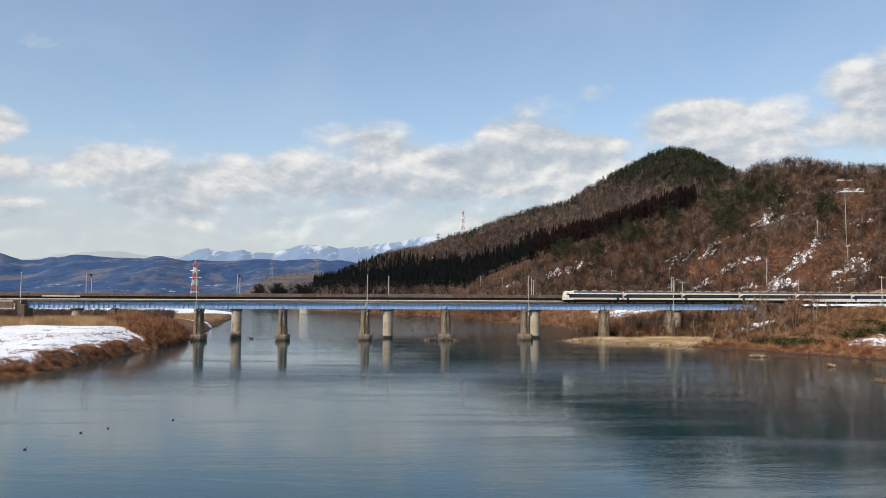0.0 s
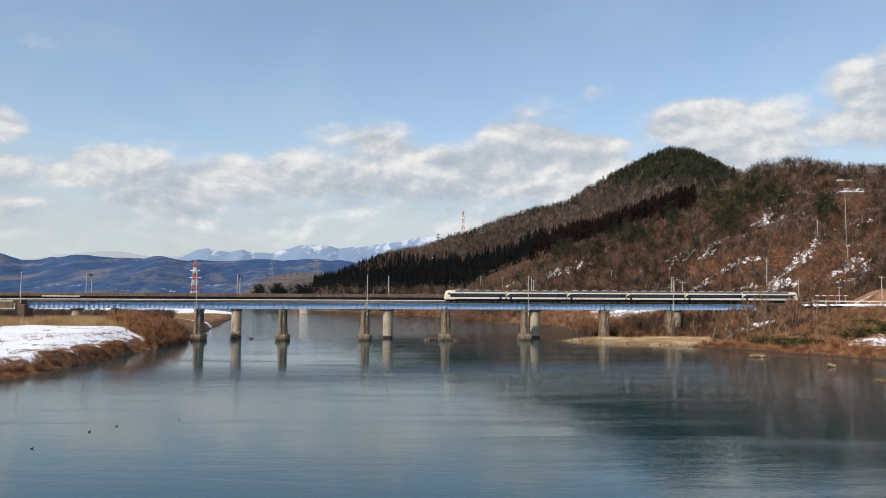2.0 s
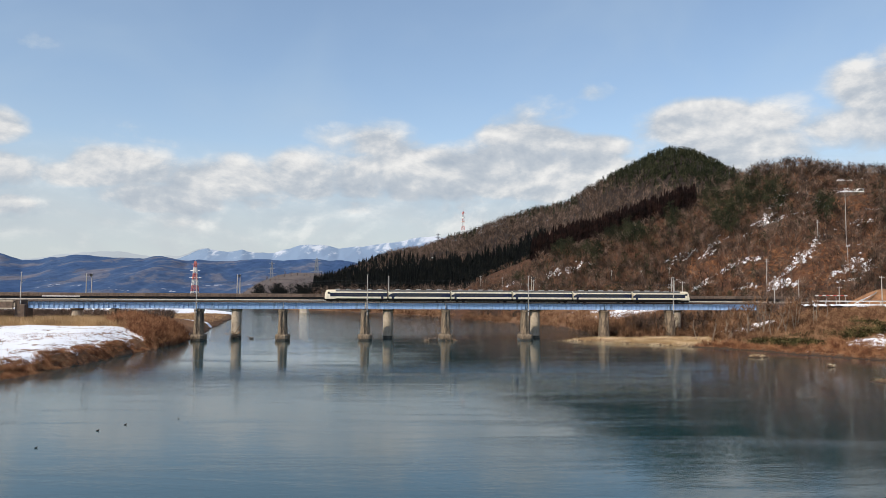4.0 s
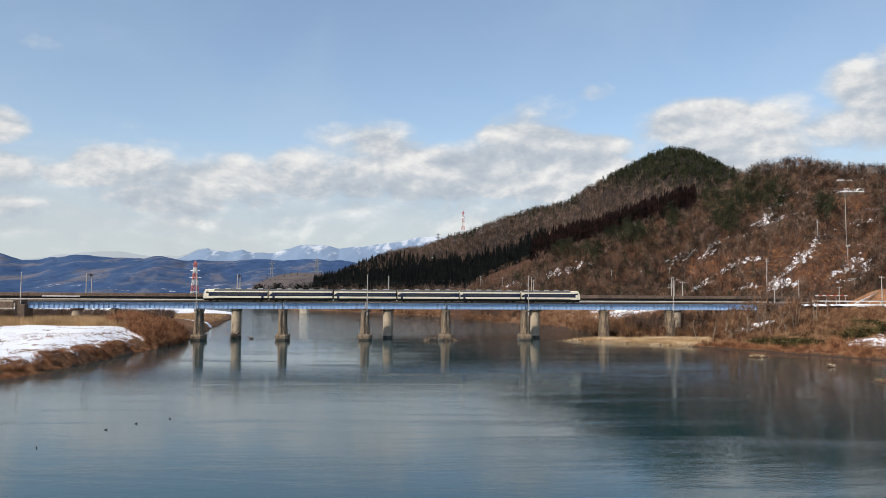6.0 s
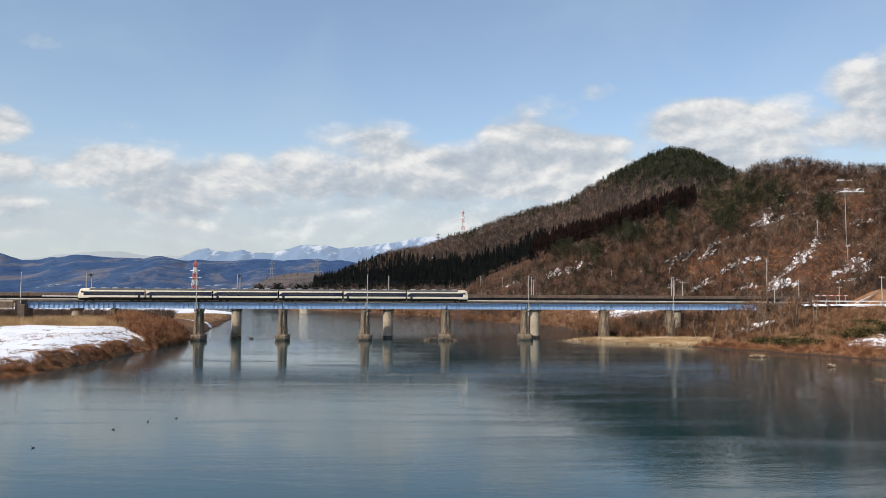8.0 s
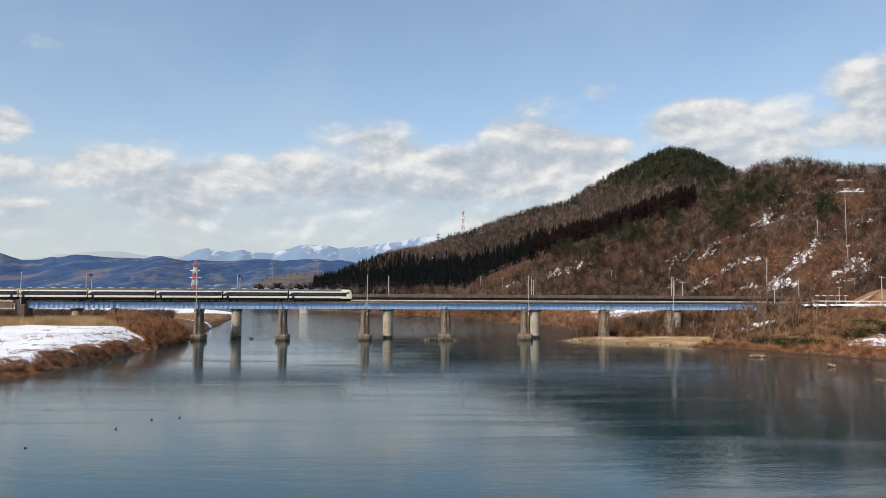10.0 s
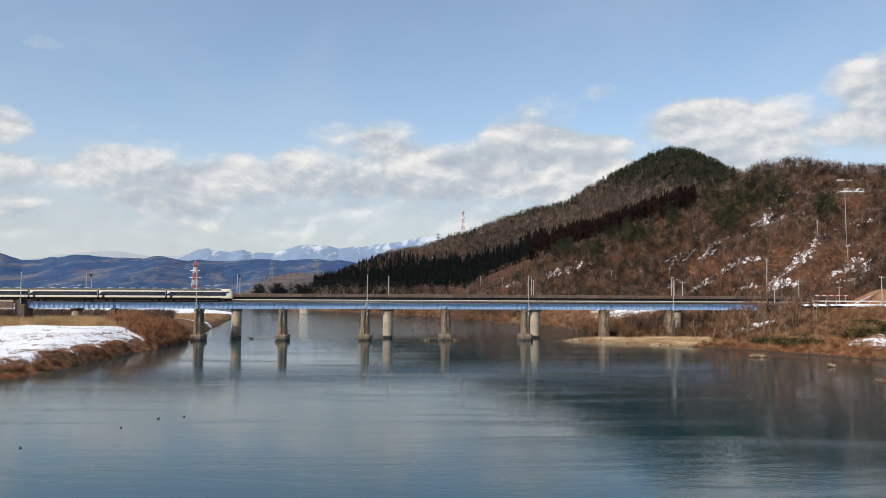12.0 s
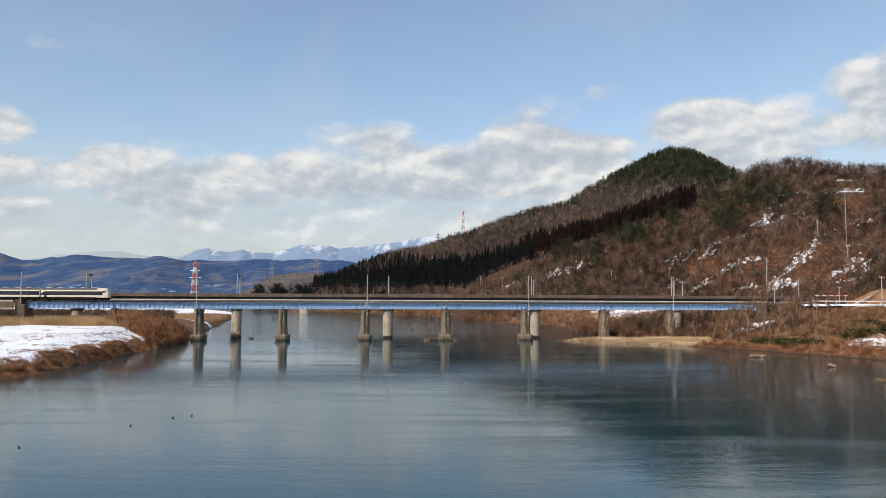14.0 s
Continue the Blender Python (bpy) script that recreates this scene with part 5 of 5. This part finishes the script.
def snow_streak(points, wide, count, seed):
    """Broken patches of old snow along a path or gully of the near hill, through (bearing, rise) points."""
    rng = np.random.default_rng(seed)
    p = np.array(points)
    ta, sides = np.linspace(0, 1, len(p)), 9
    s_all = np.linspace(0, 1, 300)
    verts, faces = [], []
    for _ in range(int(count * 1.4)):
        t = rng.random()
        a = float(np.interp(t, ta, p[:, 0])) + rng.normal() * wide * 0.7
        e = float(np.interp(t, ta, p[:, 1])) + rng.normal() * wide * 0.35
        hx, hy, hz = NEAR.at(np.full(300, a), s_all)
        rise = (hz - 14) / hy
        s = s_all[int(np.argmax(rise >= e))] if (rise >= e).any() else 0.99
        size = wide * (0.14 + 0.66 * rng.random() ** 2.4)
        turn = np.linspace(0, 2 * np.pi, sides, endpoint=False)
        r = size * (0.45 + 0.75 * rng.random(sides))
        slope = max(0.02, float(np.max(rise)))
        ra = a + r * np.cos(turn) * 1.1
        rs = s + (r * np.sin(turn) * 0.5 + r * np.cos(turn) * 0.25) / slope
        x, y, z = NEAR.at(np.append(ra, a), np.clip(np.append(rs, s), 0.0, 1.0))
        lift = np.append(np.full(sides, 0.22), 0.5)
        n = len(verts)
        verts += list(zip(x, y, z + lift))
        faces += [(n + k, n + (k + 1) % sides, n + sides) for k in range(sides)]
    s = Shape().add(verts, faces)
    plain("snow_streak", s, M_THIN_SNOW, "broken streak of old snow lying in a hillside gully", "snow", "snow streaks on the hill", kind="stuff")


embankment()
snow_road()
SNOW_PATHS = [
    ([(0.328, 0.013), (0.367, 0.036), (0.389, 0.047), (0.414, 0.053)], 0.0037, 70),
    ([(0.425, 0.012), (0.447, 0.033), (0.465, 0.050), (0.482, 0.064), (0.493, 0.084)], 0.0044, 110),
    ([(0.505, 0.028), (0.528, 0.039), (0.545, 0.056)], 0.0059, 60),
    ([(0.512, 0.022), (0.547, 0.026)], 0.0029, 34),
    ([(0.528, 0.069), (0.545, 0.071)], 0.0022, 14),
    ([(0.415, 0.095), (0.449, 0.108), (0.474, 0.115)], 0.0044, 60),
    ([(0.459, 0.137), (0.486, 0.140), (0.517, 0.142)], 0.0029, 34),
    ([(0.486, 0.131), (0.502, 0.121)], 0.0044, 22),
    ([(0.519, 0.155), (0.538, 0.156)], 0.0029, 30),
    ([(0.517, 0.142), (0.553, 0.142)], 0.0029, 46),
    ([(0.553, 0.117), (0.579, 0.117)], 0.0018, 26),
    ([(0.445, 0.136), (0.428, 0.114), (0.411, 0.084)], 0.0088, 40),
    ([(0.136, 0.026), (0.139, 0.032)], 0.0037, 16),
    ([(0.151, 0.032), (0.174, 0.039), (0.195, 0.046)], 0.0052, 26),
    ([(0.083, 0.013), (0.094, 0.021)], 0.0029, 16),
    ([(0.294, 0.044), (0.314, 0.054), (0.336, 0.066)], 0.0044, 40),
    ([(0.336, 0.050), (0.366, 0.084)], 0.0052, 30),
    ([(0.431, 0.012), (0.437, 0.023), (0.449, 0.018)], 0.0066, 50),
    ([(0.380, 0.012), (0.409, 0.015)], 0.0037, 24),
    ([(0.325, 0.010), (0.352, 0.022)], 0.0037, 26),
    ([(0.529, 0.096), (0.563, 0.102)], 0.0044, 20),
    ([(0.539, 0.036), (0.561, 0.044)], 0.0074, 36),
    ([(0.291, 0.012), (0.306, 0.022)], 0.0037, 14),
]
for i, (points, wide, count) in enumerate(SNOW_PATHS):
    snow_streak(points, wide, count, 40 + i)
for a, top, foot, arms, stay in ((0.422, 0.052, 0.006, 2, False), (0.397, 0.021, 0.004, 1, False), (0.49, 0.103, 0.073, 2, False), (0.527, 0.146, 0.068, 2, False), (0.5285, 0.07, 0.036, 1, False),
                                 (0.2585, 0.036, 0.02, 1, True), (0.22, 0.036, 0.022, 1, False), (0.295, 0.04, 0.024, 1, True), (0.518, 0.184, 0.165, 3, False), (0.51, 0.182, 0.165, 2, False),
                                 (0.049, 0.028, 0.015, 1, True), (0.078, 0.026, 0.014, 1, False), (0.437, 0.18, 0.163, 2, False), (0.446, 0.176, 0.162, 2, False), (0.452, 0.176, 0.163, 2, False)):
    x, y, z = hill_spot(NEAR, a, foot)
    utility_pole(x, y, z, 14 + top * y - z, arms, stay)
for l, y, z0, h in ((150.5, -6.2, 10.5, 11.5), (141.0, 3.0, 12.0, 6.5), (117.0, 3.2, 12.0, 5.8), (132.5, 14.0, 12.0, 9.0), (87.0, 11.2, 10.0, 10.0)):
    v = LINE @ Vector((l, y, z0))
    utility_pole(v.x, v.y, v.z, h, 1)


def hill_terrace(a, rise, long, hut):
    """A low concrete terrace on the hillside under a sheet of snow, with a round-arched shelter on one of them."""
    x, y, z = hill_spot(NEAR, a, rise)
    p = thing("hillside_terrace", pose(x, y, z), "concrete terrace on the hillside under a sheet of snow", "terrace", "terraces on the hill")
    part("retaining_wall", Shape().box(0, 0, -0.6, long, 5.0, 2.6, 0.08), M_DECK_EDGE, p)
    part("snow_sheet", Shape().loft([[(sx * long * w, sy * 2.4 * w + 0.05 * sx, h) for sx, sy in ((-0.5, -1), (0.5, -1), (0.5, 1), (-0.5, 1))] for w, h in ((1.0, 0.7), (1.02, 0.95), (0.94, 1.25))]), M_SNOW, p, "thick old snow")
    if hut:
        def arch(r, d):
            return [(long * 0.36 + r * math.cos(math.pi * i / 10), d, 0.9 + r * 1.15 * math.sin(math.pi * i / 10)) for i in range(11)]
        part("shelter_shell", Shape().loft([arch(1.7, -2.2), arch(2.1, -2.2), arch(2.1, 2.0), arch(1.7, 2.0)], False, False), M_WHITE, p, "white arched shelter")
        part("shelter_back", Shape().add(arch(1.9, 1.6), [tuple(range(11))]), M_STEEL_DARK, p)


def earth_mound():
    """A cut bank of bare orange earth beyond the road, with snow along its edge."""
    m = thing("earth_mound", LINE @ pose(162, 9, 11.6), "mound of bare orange-brown earth edged with snow", "mound")
    soil = surface("bare_orange_earth", (0.36, 0.18, 0.085), (0.2, 0.1, 0.05), 1.2, 0.2, 0.95, bump=0.5)
    q = np.linspace(0, 1, 14)
    rings = []
    for k in q:
        ang = np.linspace(0, 2 * np.pi, 40, endpoint=False)
        r = 14 * (1 - k) + 0.05
        wob = 1 + 0.14 * fractal(np.cos(ang) * 3 + 5, np.sin(ang) * 3 + k * 2, 1.3, 4, 51)
        rings.append([(r * math.cos(g) * w, 0.6 * r * math.sin(g) * w, 6.0 * (1 - (1 - k) ** 1.6)) for g, w in zip(ang, wob)])
    part("earth", Shape().loft(rings), soil, m)
    edge = []
    for i in range(16):
        k = i / 15
        cx, cz = -13.8 + 9 * k, 0.4 + 4.4 * k ** 0.8
        cy = -3.2 - 1.2 * math.sin(3 * k)
        edge.append([(cx - 0.5, cy, cz - 0.5), (cx, cy - 0.3, cz + 0.25 + 0.2 * math.sin(9 * k)), (cx + 0.5, cy + 0.6, cz + 0.2)])
    part("snow_edge", Shape().loft(edge, False, False), M_SNOW, m, "ribbon of old snow")


hill_terrace(0.534, 0.1375, 15.0, True)
hill_terrace(0.526, 0.1525, 8.5, False)
earth_mound()
lattice_tower(-290.5, 900, 5.0, 49, 9.0, True, "red and white lattice tower on the plain")
lattice_tower(28.5, 1090, 98.0, 38, 6.0, True, "red and white lattice mast beyond the ridge")
lattice_tower(-214.0, 1300, 20.0, 58, 12.0, False, "grey steel transmission tower far off")
lattice_tower(-290.0, 1300, 20.0, 52, 8.0, False, "grey steel transmission tower far off")
lattice_tower(-7.0, 1090, 78.0, 26, 6.0, False, "grey steel transmission tower beyond the ridge")
for l, y, n, size, seed in ((-67.9, BACK - 2.1, 26, 2.3, 1), (-62.6, BACK - 3.0, 8, 1.3, 2), (1.6, -4.6, 9, 2.6, 3), (-5.0, -5.0, 10, 2.2, 4)):
    v = LINE @ Vector((l, y, 0.0))
    driftwood(v.x, v.y, 0.05 if seed > 1 else 0.9, n, size, seed, "tangled driftwood caught in the river", 0.45 if seed > 1 else 0.9)
far = thing("far_pier", pose(-117, 650, 0), "pale concrete pier of a farther bridge", "pier")
part("shaft", Shape().loft([rounded_ring(0, 8.0, 5, -2.6), rounded_ring(0, 7.6, 5, 9.5)]), M_CONCRETE_PALE, far)
part("cap", Shape().box(0, 0, 10.2, 10, 6, 1.4), M_CONCRETE_PALE, far)


def water_bird(i):
    """A small dark water bird afloat, facing +x."""
    b = thing("water_bird", pose(0, 0, 0), "small dark water bird swimming on the river", "bird", "water birds")
    rings = []
    g = 0.5
    for x, w, z0, z1 in ((-0.3, 0.02, 0.1, 0.14), (-0.2, 0.09, 0.0, 0.17), (0.0, 0.13, -0.04, 0.2), (0.16, 0.1, -0.03, 0.17), (0.25, 0.03, 0.04, 0.12)):
        rings.append([(x * g, w * g * math.cos(t * math.pi / 5), ((z0 + z1) / 2) * g + (z1 - z0) / 2 * g * math.sin(t * math.pi / 5)) for t in range(10)])
    part("body", Shape().loft(rings), M_BIRD, b)
    part("neck", Shape().rod((0.17 * g, 0, 0.1 * g), (0.24 * g, 0, 0.3 * g), 0.05 * g, 0.035 * g, 8), M_BIRD, b)
    head = part("head", Shape().loft([[(x * g, w * g * math.cos(t * math.pi / 4), 0.33 * g + w * g * math.sin(t * math.pi / 4)) for t in range(8)] for x, w in ((0.17, 0.02), (0.21, 0.06), (0.27, 0.06), (0.32, 0.02))]), M_BIRD, b)
    part("bill", Shape().rod((0.31 * g, 0, 0.32 * g), (0.4 * g, 0, 0.31 * g), 0.02 * g, 0.008 * g, 6), M_DEBRIS, head)
    for side in (-1, 1):
        part("wing", Shape().loft([[(x * g, side * y * g, z * g) for x, y, z in row] for row in (((-0.28, 0.04, 0.16), (-0.28, 0.07, 0.12)), ((0.0, 0.1, 0.19), (0.0, 0.135, 0.06)), ((0.14, 0.08, 0.15), (0.14, 0.1, 0.08)))], False, False), M_BIRD, b)
    return b


BIRDS = [water_bird(i) for i in range(4)]
# where each bird swims: seconds, x, y
SWIM = [[(0, -35.21, 81.87), (3, -34.6, 83.68), (6.5, -33.2, 85.21), (8, -32.67, 86.19), (10.5, -32.74, 87.77), (14, -30.89, 89.06)],
        [(0, -36.77, 79.12), (3, -35.94, 80.13), (6.5, -34.84, 81.01), (8, -34.36, 81.2), (10.5, -34.18, 81.55), (14, -33.5, 83.53)],
        [(0, -30.32, 87.44), (3, -29.68, 88.07), (6.5, -31.05, 88.43), (8, -30.36, 88.66), (10.5, -30.12, 89.29), (14, -29.25, 90.58)],
        [(0, -37.85, 70.62), (3, -37.26, 71.16), (6.5, -37.13, 71.3), (8, -37.46, 71.29), (10.5, -38.3, 71.27), (14, -38.86, 71.52)]]


def motions():
    for i, car in enumerate(TRAIN):
        walk(car, [(t, LINE @ Matrix.Translation((l + CAR * (i + 0.5), 0, RAIL_Z))) for t, l in NOSE])
    for bird, rows in zip(BIRDS, SWIM):
        keyed = []
        for k, (t, x, y) in enumerate(rows):
            a, b = rows[max(k - 1, 0)], rows[min(k + 1, len(rows) - 1)]
            keyed.append((t, pose(x, y, 0.0, 0, 0, math.degrees(math.atan2(b[2] - a[2], b[1] - a[1])))))
        walk(bird, keyed)
    walk(CLOUDS, [(0.0, pose(0, 0, 14)), (14.0, pose(0, 0, 14, 0, 0, -0.33))])


motions()
